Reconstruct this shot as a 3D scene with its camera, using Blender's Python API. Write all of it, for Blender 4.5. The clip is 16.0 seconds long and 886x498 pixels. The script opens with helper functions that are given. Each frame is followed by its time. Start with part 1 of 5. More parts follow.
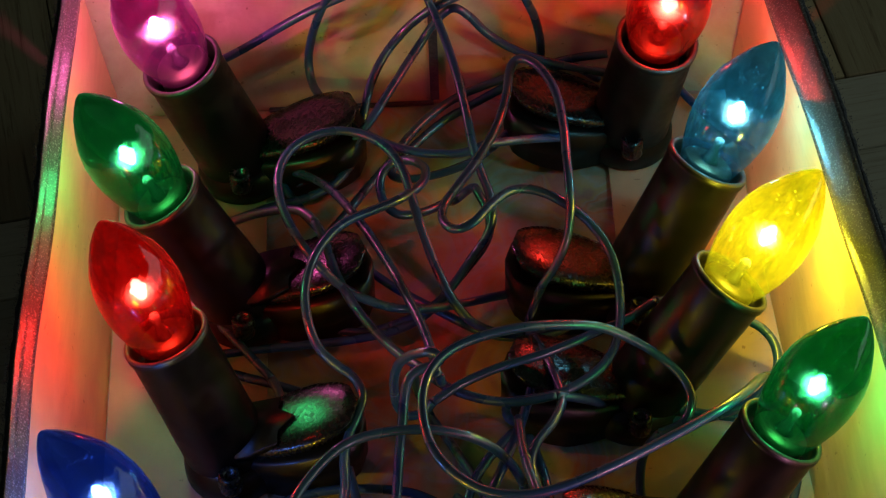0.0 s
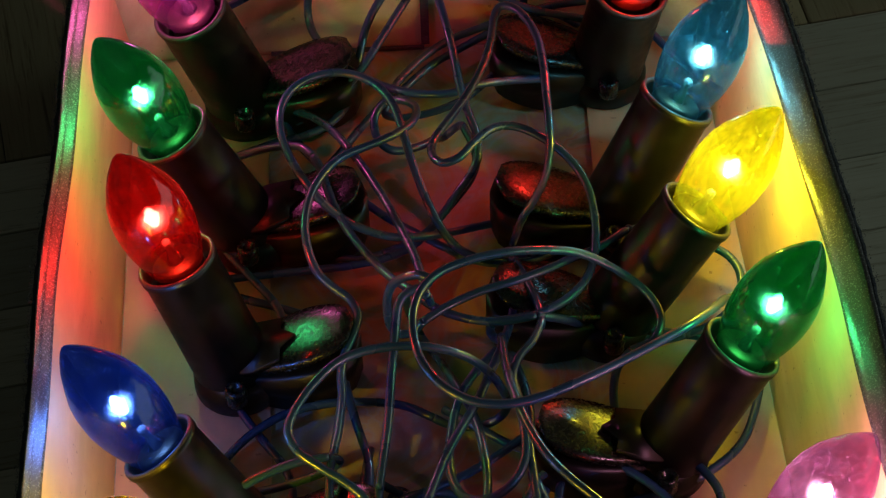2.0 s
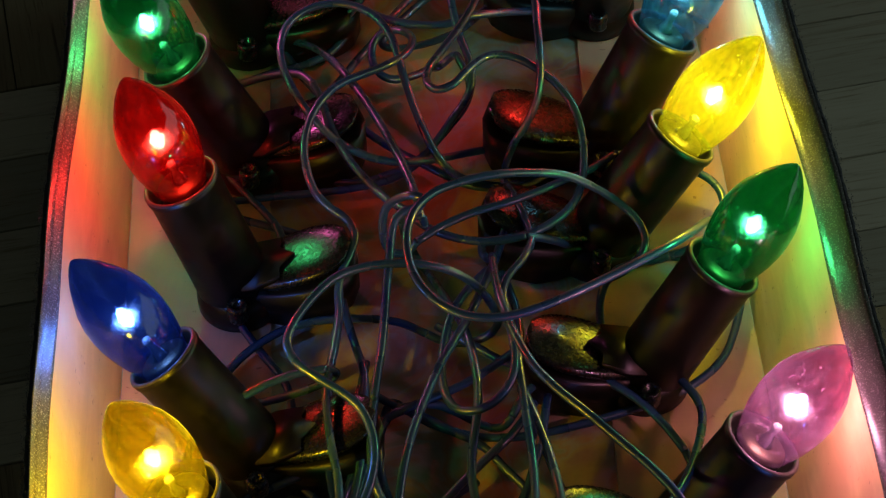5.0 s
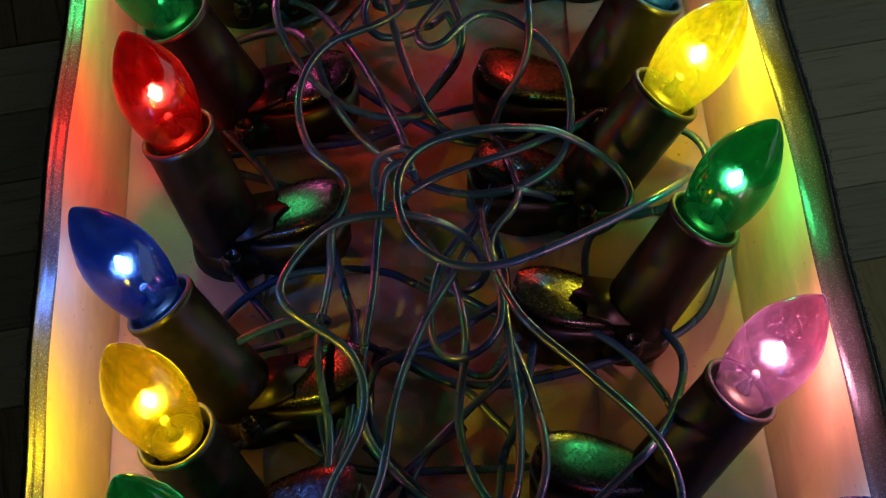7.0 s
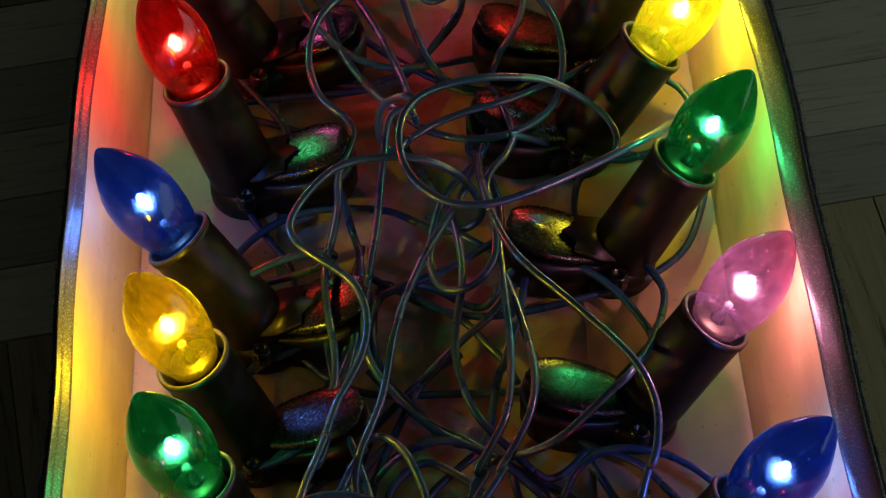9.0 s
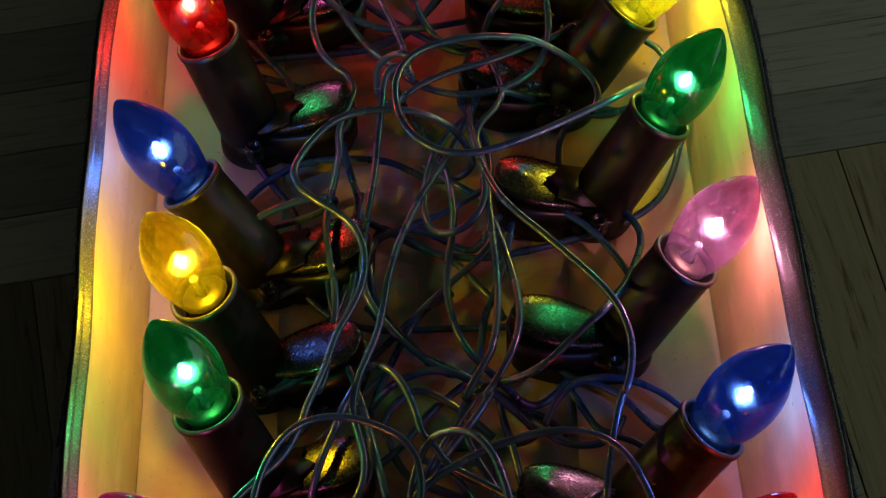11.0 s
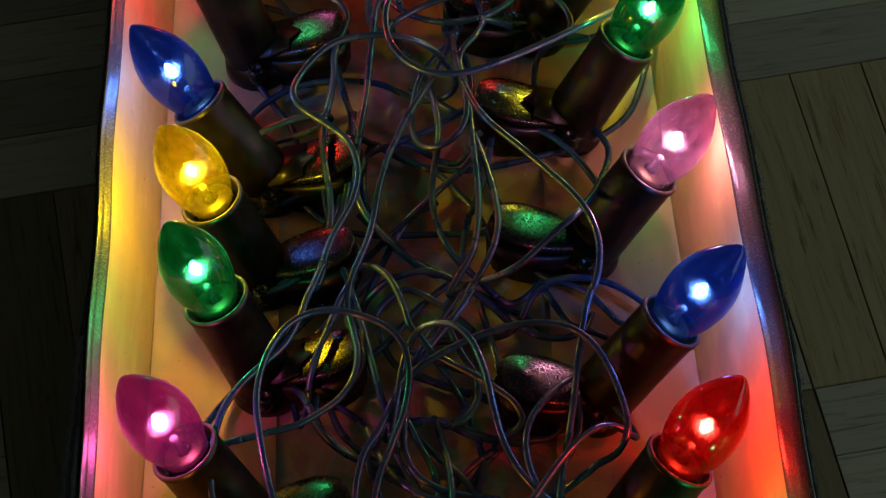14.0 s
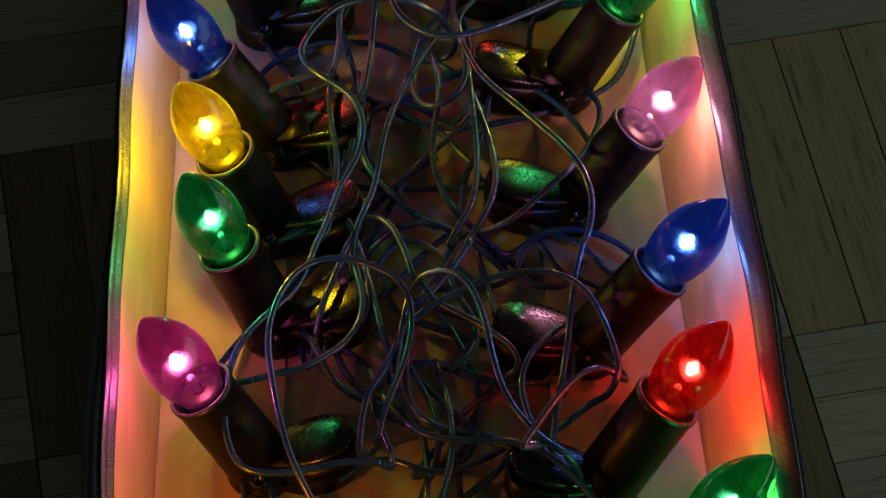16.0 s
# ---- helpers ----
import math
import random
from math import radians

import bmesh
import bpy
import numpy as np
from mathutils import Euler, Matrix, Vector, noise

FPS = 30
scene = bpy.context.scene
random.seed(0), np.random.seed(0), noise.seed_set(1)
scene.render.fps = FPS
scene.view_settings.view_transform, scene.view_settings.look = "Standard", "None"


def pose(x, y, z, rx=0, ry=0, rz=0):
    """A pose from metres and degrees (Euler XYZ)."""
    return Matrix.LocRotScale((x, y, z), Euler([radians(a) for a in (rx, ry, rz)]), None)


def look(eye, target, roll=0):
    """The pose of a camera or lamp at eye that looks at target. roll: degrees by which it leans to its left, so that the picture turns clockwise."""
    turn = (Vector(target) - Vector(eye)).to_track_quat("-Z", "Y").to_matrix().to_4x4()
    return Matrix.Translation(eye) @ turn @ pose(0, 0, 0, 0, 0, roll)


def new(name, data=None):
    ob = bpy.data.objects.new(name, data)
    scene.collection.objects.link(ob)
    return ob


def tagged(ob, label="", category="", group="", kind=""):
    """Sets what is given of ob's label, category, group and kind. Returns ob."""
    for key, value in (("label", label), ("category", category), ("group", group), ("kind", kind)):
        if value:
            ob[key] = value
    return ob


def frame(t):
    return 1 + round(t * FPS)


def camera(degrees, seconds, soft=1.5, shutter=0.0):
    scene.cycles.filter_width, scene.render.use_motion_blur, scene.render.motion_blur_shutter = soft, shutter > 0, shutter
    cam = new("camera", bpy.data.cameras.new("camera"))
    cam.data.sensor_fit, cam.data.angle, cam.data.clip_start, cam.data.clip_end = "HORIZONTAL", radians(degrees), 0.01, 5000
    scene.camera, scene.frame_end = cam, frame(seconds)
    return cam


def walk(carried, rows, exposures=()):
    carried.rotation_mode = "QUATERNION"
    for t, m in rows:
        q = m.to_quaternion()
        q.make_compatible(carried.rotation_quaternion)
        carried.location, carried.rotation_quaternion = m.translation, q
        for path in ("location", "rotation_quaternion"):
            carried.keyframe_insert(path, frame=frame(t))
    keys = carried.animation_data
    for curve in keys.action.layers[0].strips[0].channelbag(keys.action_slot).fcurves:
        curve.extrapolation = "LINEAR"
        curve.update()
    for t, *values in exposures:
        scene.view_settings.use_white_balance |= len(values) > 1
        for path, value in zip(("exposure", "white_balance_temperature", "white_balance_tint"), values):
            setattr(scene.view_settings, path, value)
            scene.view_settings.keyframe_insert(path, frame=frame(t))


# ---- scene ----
cam = camera(17.823, 16.0, soft=1.25)
# seconds, eye in metres, yaw, pitch, roll in degrees
ROWS = [
    (0, -0.00881, -0.48919, 0.65906, -0.961, -50.211, -1.970),
    (0.5, -0.00766, -0.50196, 0.67062, -0.984, -50.360, -2.153),
    (1, -0.00777, -0.51355, 0.68128, -0.988, -50.603, -2.102),
    (1.5, -0.00797, -0.52515, 0.69300, -1.018, -50.854, -2.082),
    (2, -0.00661, -0.53727, 0.70608, -0.919, -51.142, -2.063),
    (2.5, -0.00650, -0.55113, 0.71794, -0.858, -51.204, -2.122),
    (3, -0.00417, -0.55999, 0.72629, -0.743, -51.318, -2.263),
    (3.5, -0.00469, -0.56507, 0.72617, -0.762, -51.348, -2.003),
    (4, -0.00517, -0.56760, 0.72556, -0.737, -51.487, -1.971),
    (6.5, -0.00181, -0.57797, 0.72663, -0.754, -52.246, -1.631),
    (7, -0.00229, -0.59199, 0.73809, -0.810, -52.219, -1.466),
    (7.5, -0.00064, -0.60522, 0.75090, -0.727, -52.305, -1.537),
    (8, 0.00235, -0.61702, 0.76351, -0.454, -52.611, -1.695),
    (8.5, 0.00442, -0.62826, 0.77354, -0.271, -52.713, -1.830),
    (9, 0.00756, -0.64079, 0.78664, 0.238, -52.903, -2.029),
    (11.5, 0.01578, -0.71551, 0.84821, 0.771, -53.005, -2.319),
    (12, 0.01546, -0.72800, 0.86089, 0.674, -53.205, -2.283),
    (12.5, 0.01561, -0.73975, 0.87275, 0.518, -53.332, -2.101),
    (13, 0.01522, -0.75185, 0.88231, 0.386, -53.528, -2.150),
    (13.5, 0.01551, -0.76423, 0.89530, 0.392, -53.688, -2.038),
    (14, 0.01507, -0.77568, 0.90665, 0.271, -53.880, -1.816),
    (14.5, 0.01311, -0.78547, 0.91643, 0.044, -54.024, -1.550),
    (15, 0.00827, -0.79711, 0.93049, -0.352, -54.196, -1.070),
    (15.5, 0.00819, -0.80686, 0.94011, -0.325, -54.321, -1.050),
    (16, 0.00385, -0.81682, 0.95210, -0.659, -54.516, -0.701),
]
walk(cam, [(t, pose(x, y, z, 90 + pitch, 0, yaw) @ pose(0, 0, 0, 0, 0, roll)) for t, x, y, z, yaw, pitch, roll in ROWS])
POWER, WINDOW = 0.103, 11.5
scene.view_settings.exposure = 0.0

# world, window light
world = bpy.data.worlds.new("dusk")
scene.world = world
world.use_nodes = True
world.node_tree.nodes["Background"].inputs[0].default_value = (0.55, 0.62, 0.8, 1)
world.node_tree.nodes["Background"].inputs[1].default_value = 0.03
D = 0.1  # one decimetre


def lamp(name, kind, energy, colour, m, **more):
    data = bpy.data.lights.new(name, kind)
    data.energy, data.color = energy, colour
    ob = new(name, data)
    ob.matrix_world = m
    return data


wl = lamp("window_light", "AREA", WINDOW, (0.72, 0.97, 0.96), look((1.97, -0.3, 0.65), (0.0, -0.3, 0.65)))
wl.shape, wl.size, wl.size_y = "RECTANGLE", 3.0, 0.82


# ---- materials ----
def material(name):
    m = bpy.data.materials.new(name)
    m.use_nodes = True
    return m, m.node_tree.nodes, m.node_tree.links, m.node_tree.nodes["Principled BSDF"]


def node(nodes, kind, **inputs):
    n = nodes.new(kind)
    for k, v in inputs.items():
        n.inputs[k.replace("_", " ")].default_value = v
    return n


def ramp(nodes, stops):
    r = nodes.new("ShaderNodeValToRGB")
    e = r.color_ramp.elements
    while len(e) < len(stops):
        e.new(0.5)
    for x, (p, c) in zip(e, stops):
        x.position, x.color = p, (*c, 1)
    return r


def stretched(nodes, links, scale):
    tc = nodes.new("ShaderNodeTexCoord")
    mp = nodes.new("ShaderNodeMapping")
    mp.inputs["Scale"].default_value = scale
    links.new(tc.outputs["Object"], mp.inputs["Vector"])
    return mp.outputs[0]


def board_material(name, pale, deep, stain, scale, rough=0.5, streak=(60, 6, 60), bump=0.15):
    """Card or wood with grain along y, cloudy stains and small specks."""
    m, ns, ln, b = material(name)
    g = node(ns, "ShaderNodeTexNoise", Scale=scale, Detail=8.0, Roughness=0.65, Distortion=0.4)
    ln.new(stretched(ns, ln, streak), g.inputs["Vector"])
    c = ramp(ns, [(0.3, deep), (0.7, pale)])
    ln.new(g.outputs["Fac"], c.inputs[0])
    s = node(ns, "ShaderNodeTexNoise", Scale=38.0, Detail=5.0, Roughness=0.6, Distortion=0.6)
    ln.new(stretched(ns, ln, (1, 1, 1)), s.inputs["Vector"])
    sr = ramp(ns, [(0.42, (0, 0, 0)), (0.66, (1, 1, 1))])
    ln.new(s.outputs["Fac"], sr.inputs[0])
    mix = ns.new("ShaderNodeMix")
    mix.data_type = "RGBA"
    ln.new(sr.outputs[0], mix.inputs[0])
    ln.new(c.outputs[0], mix.inputs[6])
    mix.inputs[7].default_value = (*stain, 1)
    sp = node(ns, "ShaderNodeTexNoise", Scale=420.0, Detail=2.0)
    ln.new(stretched(ns, ln, (1, 1, 1)), sp.inputs["Vector"])
    spr = ramp(ns, [(0.25, (0.5, 0.42, 0.36)), (0.30, (1, 1, 1))])
    ln.new(sp.outputs["Fac"], spr.inputs[0])
    mul = ns.new("ShaderNodeMix")
    mul.data_type, mul.blend_type = "RGBA", "MULTIPLY"
    mul.inputs[0].default_value = 0.8
    ln.new(mix.outputs[2], mul.inputs[6])
    ln.new(spr.outputs[0], mul.inputs[7])
    ln.new(mul.outputs[2], b.inputs["Base Color"])
    b.inputs["Roughness"].default_value = rough
    bp = node(ns, "ShaderNodeBump", Strength=bump, Distance=0.0006)
    ln.new(g.outputs["Fac"], bp.inputs["Height"])
    ln.new(bp.outputs[0], b.inputs["Normal"])
    return m


CARD = board_material("card_floor", (0.49, 0.31, 0.18), (0.37, 0.225, 0.13), (0.38, 0.24, 0.135), 3.0, 0.42, (20, 5, 20))
PAPER = board_material("printed_paper", (0.40, 0.37, 0.28), (0.245, 0.21, 0.16), (0.135, 0.09, 0.062), 4.0, 0.40, (16, 9, 16))


def add_print(m, seed, amount):
    """Faded printed colours over a paper: soft patches with uneven borders."""
    ns, ln = m.node_tree.nodes, m.node_tree.links
    b = ns["Principled BSDF"]
    old = b.inputs["Base Color"].links[0].from_socket
    mp = ns.new("ShaderNodeMapping")
    mp.inputs["Location"].default_value = (seed, 0.3 * seed, 0)
    tc = ns.new("ShaderNodeTexCoord")
    ln.new(tc.outputs["Object"], mp.inputs["Vector"])
    n = node(ns, "ShaderNodeTexNoise", Scale=42.0, Detail=3.0, Roughness=0.45, Distortion=1.6)
    ln.new(mp.outputs[0], n.inputs["Vector"])
    r = ramp(ns, [(0.30, (0.12, 0.25, 0.11)), (0.40, (0.36, 0.35, 0.29)), (0.47, (0.44, 0.20, 0.07)), (0.54, (0.38, 0.36, 0.30)), (0.60, (0.44, 0.34, 0.09)), (0.68, (0.33, 0.17, 0.14))])
    ln.new(n.outputs["Fac"], r.inputs[0])
    mix = ns.new("ShaderNodeMix")
    mix.data_type = "RGBA"
    mix.inputs[0].default_value = amount
    ln.new(old, mix.inputs[6])
    ln.new(r.outputs[0], mix.inputs[7])
    ln.new(mix.outputs[2], b.inputs["Base Color"])


add_print(PAPER, 3.7, 0.5)
ENDPAPER = board_material("end_paper", (0.68, 0.56, 0.37), (0.50, 0.38, 0.24), (0.48, 0.31, 0.19), 4.0, 0.45, (16, 12, 16))
WALLCARD = board_material("card_wall", (0.66, 0.44, 0.19), (0.45, 0.285, 0.115), (0.52, 0.32, 0.135), 3.0, 0.5, (22, 6, 30))


def plastic(name, colour, rough, bump=0.1, scale=300.0):
    m, ns, ln, b = material(name)
    n = node(ns, "ShaderNodeTexNoise", Scale=scale, Detail=4.0)
    ln.new(stretched(ns, ln, (1, 1, 1)), n.inputs["Vector"])
    c = ramp(ns, [(0.3, tuple(v * 0.7 for v in colour)), (0.7, tuple(min(1, v * 1.25) for v in colour))])
    ln.new(n.outputs["Fac"], c.inputs[0])
    ln.new(c.outputs[0], b.inputs["Base Color"])
    r = node(ns, "ShaderNodeMapRange", From_Min=0.3, From_Max=0.7, To_Min=rough * 0.8, To_Max=rough * 1.25)
    ln.new(n.outputs["Fac"], r.inputs[0])
    ln.new(r.outputs[0], b.inputs["Roughness"])
    bp = node(ns, "ShaderNodeBump", Strength=bump, Distance=0.0004)
    ln.new(n.outputs["Fac"], bp.inputs["Height"])
    ln.new(bp.outputs[0], b.inputs["Normal"])
    return m


SOCKET = plastic("socket_plastic", (0.004, 0.0035, 0.0025), 0.36)
CLIP = plastic("clip_plastic", (0.005, 0.0055, 0.005), 0.26, 0.008, 900.0)
WIRE = plastic("wire_plastic", (0.011, 0.042, 0.105), 0.27, 0.0, 45.0)
# Paler than the socket: the bulb's light on the rim is in this colour.
COLLAR = plastic("bulb_lit_rim_plastic", (0.035, 0.032, 0.027), 0.35, 0.3, 500.0)
RIM = plastic("satin_trim", (0.14, 0.13, 0.115), 0.24, 0.4, 1900.0)
RIM.node_tree.nodes["Principled BSDF"].inputs["Metallic"].default_value = 0.5
FELT = plastic("black_felt", (0.010, 0.010, 0.014), 0.9, 1.0, 700.0)
FELT.node_tree.nodes["Principled BSDF"].inputs["Sheen Weight"].default_value = 0.5
FIBRE = plastic("felt_fibre", (0.075, 0.065, 0.085), 0.6, 0.2, 700.0)
METAL, _, _, _b = material("brass_thread")
_b.inputs["Base Color"].default_value, _b.inputs["Metallic"].default_value, _b.inputs["Roughness"].default_value = (0.06, 0.048, 0.028, 1), 1.0, 0.45
PLASTER = plastic("room_plaster", (0.33, 0.32, 0.31), 0.8, 0.2, 60.0)


for m, level in ((WIRE, 0.85), (CLIP, 0.48), (SOCKET, 0.26)):
    m.node_tree.nodes["Principled BSDF"].inputs["Specular IOR Level"].default_value = level


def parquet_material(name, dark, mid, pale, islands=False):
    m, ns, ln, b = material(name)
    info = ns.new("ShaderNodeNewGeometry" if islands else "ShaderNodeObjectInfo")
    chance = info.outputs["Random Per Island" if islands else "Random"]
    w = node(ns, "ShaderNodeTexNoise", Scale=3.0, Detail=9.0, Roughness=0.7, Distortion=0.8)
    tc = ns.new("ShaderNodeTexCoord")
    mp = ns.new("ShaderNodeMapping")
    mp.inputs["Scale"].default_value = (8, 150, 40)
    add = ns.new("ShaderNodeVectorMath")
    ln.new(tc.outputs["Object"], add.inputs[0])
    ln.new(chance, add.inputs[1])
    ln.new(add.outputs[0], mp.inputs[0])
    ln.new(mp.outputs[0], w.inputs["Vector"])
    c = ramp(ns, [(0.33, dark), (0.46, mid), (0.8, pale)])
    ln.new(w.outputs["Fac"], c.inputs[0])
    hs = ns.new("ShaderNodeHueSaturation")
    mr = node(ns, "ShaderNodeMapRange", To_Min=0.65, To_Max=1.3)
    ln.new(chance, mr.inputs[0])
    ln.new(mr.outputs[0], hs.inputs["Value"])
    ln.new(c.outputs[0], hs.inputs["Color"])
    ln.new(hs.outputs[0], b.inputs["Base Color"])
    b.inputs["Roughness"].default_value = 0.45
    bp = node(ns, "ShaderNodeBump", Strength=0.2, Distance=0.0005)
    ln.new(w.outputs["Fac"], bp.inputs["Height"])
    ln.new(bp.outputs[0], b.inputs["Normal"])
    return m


# Grain along u looks lighter under the window light; that tone is painted in.
LIT_WOOD = parquet_material("lit_parquet_fingers", (0.27, 0.22, 0.135), (0.50, 0.44, 0.315), (0.58, 0.53, 0.395))
SHADED_WOOD = parquet_material("shaded_parquet_fingers", (0.14, 0.085, 0.035), (0.32, 0.24, 0.125), (0.40, 0.32, 0.18))
JOINT = plastic("joint_filler", (0.03, 0.022, 0.015), 0.8)


def glass_material(name, tint, body, crackle, mottle):
    """Tinted lamp glass: see-through colour with a thin lacquer that scatters, and gloss on top."""
    m, ns, ln, b = material(name)
    ns.remove(b)
    out = ns["Material Output"]
    clear = ns.new("ShaderNodeBsdfTransparent")
    # uneven lacquer: streaks along the bulb and cloudy patches
    cloud = node(ns, "ShaderNodeTexNoise", Scale=260.0, Detail=4.0, Roughness=0.6, Distortion=0.8)
    ln.new(stretched(ns, ln, (1, 1, 0.35)), cloud.inputs["Vector"])
    uneven = ramp(ns, [(0.30, tuple(v * 0.62 for v in tint)), (0.70, tuple(min(1.0, v * 1.22) for v in tint))])
    ln.new(cloud.outputs["Fac"], uneven.inputs[0])
    ln.new(uneven.outputs[0], clear.inputs["Color"])
    deep = tuple(v**1.6 for v in tint)
    lac = node(ns, "ShaderNodeBsdfTranslucent", Color=(*deep, 1))
    dif = node(ns, "ShaderNodeBsdfDiffuse", Color=(*deep, 1))
    gloss = node(ns, "ShaderNodeBsdfGlossy", Color=(1, 1, 1, 1), Roughness=0.06)
    wave = node(ns, "ShaderNodeTexNoise", Scale=330.0, Detail=2.0)
    ln.new(stretched(ns, ln, (1, 1, 1)), wave.inputs["Vector"])
    wb = node(ns, "ShaderNodeBump", Strength=mottle, Distance=0.001)
    ln.new(wave.outputs["Fac"], wb.inputs["Height"])
    ln.new(wb.outputs[0], gloss.inputs["Normal"])
    n = node(ns, "ShaderNodeTexNoise", Scale=700.0, Detail=3.0)
    ln.new(stretched(ns, ln, (1, 1, 1)), n.inputs["Vector"])
    fac = node(ns, "ShaderNodeMapRange", From_Min=0.35, From_Max=0.75, To_Min=body * 0.8, To_Max=body * 1.5)
    ln.new(n.outputs["Fac"], fac.inputs[0])
    amount = fac.outputs[0]
    dots = node(ns, "ShaderNodeTexVoronoi", Scale=460.0)
    ln.new(stretched(ns, ln, (1, 1, 1)), dots.inputs["Vector"])
    speck = node(ns, "ShaderNodeMapRange", From_Min=0.07, From_Max=0.16, To_Min=0.30, To_Max=0.0)
    ln.new(dots.outputs["Distance"], speck.inputs[0])
    plus = ns.new("ShaderNodeMath")
    ln.new(amount, plus.inputs[0])
    ln.new(speck.outputs[0], plus.inputs[1])
    amount = plus.outputs[0]
    if crackle:
        v = ns.new("ShaderNodeTexVoronoi")
        v.feature = "DISTANCE_TO_EDGE"
        v.inputs["Scale"].default_value = crackle
        ln.new(stretched(ns, ln, (1, 1, 0.7)), v.inputs["Vector"])
        edge = node(ns, "ShaderNodeMapRange", From_Min=0.0, From_Max=0.02 if crackle < 400 else 0.035, To_Min=0.10 if crackle < 400 else 0.2, To_Max=0.0)
        ln.new(v.outputs["Distance"], edge.inputs[0])
        ad = ns.new("ShaderNodeMath")
        ad.operation = "ADD"
        ad.use_clamp = True
        ln.new(amount, ad.inputs[0])
        ln.new(edge.outputs[0], ad.inputs[1])
        amount = ad.outputs[0]
    haze = node(ns, "ShaderNodeBsdfRefraction", Color=(*[v**0.95 for v in tint], 1), IOR=1.3, Roughness=0.6)
    soft = node(ns, "ShaderNodeMixShader", Fac=0.075)
    ln.new(clear.outputs[0], soft.inputs[1])
    ln.new(haze.outputs[0], soft.inputs[2])
    half = node(ns, "ShaderNodeMixShader", Fac=0.35)
    ln.new(lac.outputs[0], half.inputs[1])
    ln.new(dif.outputs[0], half.inputs[2])
    mix = ns.new("ShaderNodeMixShader")
    ln.new(amount, mix.inputs[0])
    ln.new(soft.outputs[0], mix.inputs[1])
    ln.new(half.outputs[0], mix.inputs[2])
    lw = node(ns, "ShaderNodeLayerWeight", Blend=0.5)
    pw = ns.new("ShaderNodeMath")
    pw.operation = "POWER"
    pw.inputs[1].default_value = 4.0
    ln.new(lw.outputs["Facing"], pw.inputs[0])
    fr = ns.new("ShaderNodeMath")
    fr.operation = "MULTIPLY_ADD"
    fr.inputs[1].default_value, fr.inputs[2].default_value = 0.42, 0.028
    ln.new(pw.outputs[0], fr.inputs[0])
    top = ns.new("ShaderNodeMixShader")
    ln.new(fr.outputs[0], top.inputs[0])
    ln.new(mix.outputs[0], top.inputs[1])
    ln.new(gloss.outputs[0], top.inputs[2])
    ln.new(top.outputs[0], out.inputs[0])
    return m


def glow_material(name, colour, strength):
    m, ns, ln, b = material(name)
    b.inputs["Base Color"].default_value = (0.8, 0.8, 0.8, 1)
    b.inputs["Emission Color"].default_value = (*colour, 1)
    b.inputs["Emission Strength"].default_value = strength
    return m


# colour: glass tint, lamp colour, lamp power, filament colour, scatter, crackle
COLOURS = {
    "pink": ((0.50, 0.075, 0.35), (1.0, 0.80, 0.66), 1.75, (1.0, 0.85, 0.9), 0.016, 0),
    "pale pink": ((0.62, 0.29, 0.54), (1.0, 0.80, 0.66), 1.35, (1.0, 0.92, 0.95), 0.012, 600.0),
    "green": ((0.016, 0.30, 0.105), (1.0, 0.90, 0.66), 1.65, (0.9, 1.0, 0.9), 0.014, 0),
    "red": ((0.62, 0.020, 0.016), (1.0, 0.80, 0.62), 1.6, (1.0, 0.9, 0.8), 0.014, 0),
    "blue": ((0.036, 0.11, 0.50), (1.0, 0.92, 0.85), 1.35, (0.95, 0.97, 1.0), 0.014, 0),
    "yellow": ((0.68, 0.50, 0.010), (1.0, 0.88, 0.60), 2.8, (1.0, 0.98, 0.85), 0.018, 0),
    "lemon": ((0.82, 0.78, 0.05), (1.0, 0.92, 0.62), 1.2, (1.0, 1.0, 0.85), 0.05, 0),
    "orange": ((0.85, 0.30, 0.02), (1.0, 0.84, 0.62), 2.4, (1.0, 0.95, 0.85), 0.02, 0),
    "teal": ((0.08, 0.40, 0.58), (1.0, 0.94, 0.86), 1.05, (0.95, 1.0, 1.0), 0.010, 330.0),
}
GLASS = {k: glass_material(k.replace(" ", "_") + "_glass", v[0], v[4], v[5], 0.35 if k == "yellow" else 0.14) for k, v in COLOURS.items()}
GLOW = {k: glow_material(k.replace(" ", "_") + "_filament", v[3], 60.0) for k, v in COLOURS.items()}
STEM, _n, _l, _b = material("stem_glass")
_b.inputs["Base Color"].default_value, _b.inputs["Roughness"].default_value = (0.35, 0.35, 0.35, 1), 0.1
_b.inputs["Transmission Weight"].default_value = 0.6


# ---- mesh helpers ----
def to_mesh(name, bm, mat, smooth=True):
    bmesh.ops.recalc_face_normals(bm, faces=bm.faces)
    me = bpy.data.meshes.new(name)
    bm.to_mesh(me)
    bm.free()
    me.materials.append(mat)
    if smooth:
        for p in me.polygons:
            p.use_smooth = True
    return me


def put(name, me, parent=None, m=None, label=""):
    ob = new(name, me)
    if parent:
        ob.parent = parent
    if m is not None:
        ob.matrix_local = m
    return tagged(ob, label)


def part(name, bm, mat, parent, label="", m=None, smooth=True):
    return put(name, to_mesh(name, bm, mat, smooth), parent, m, label)


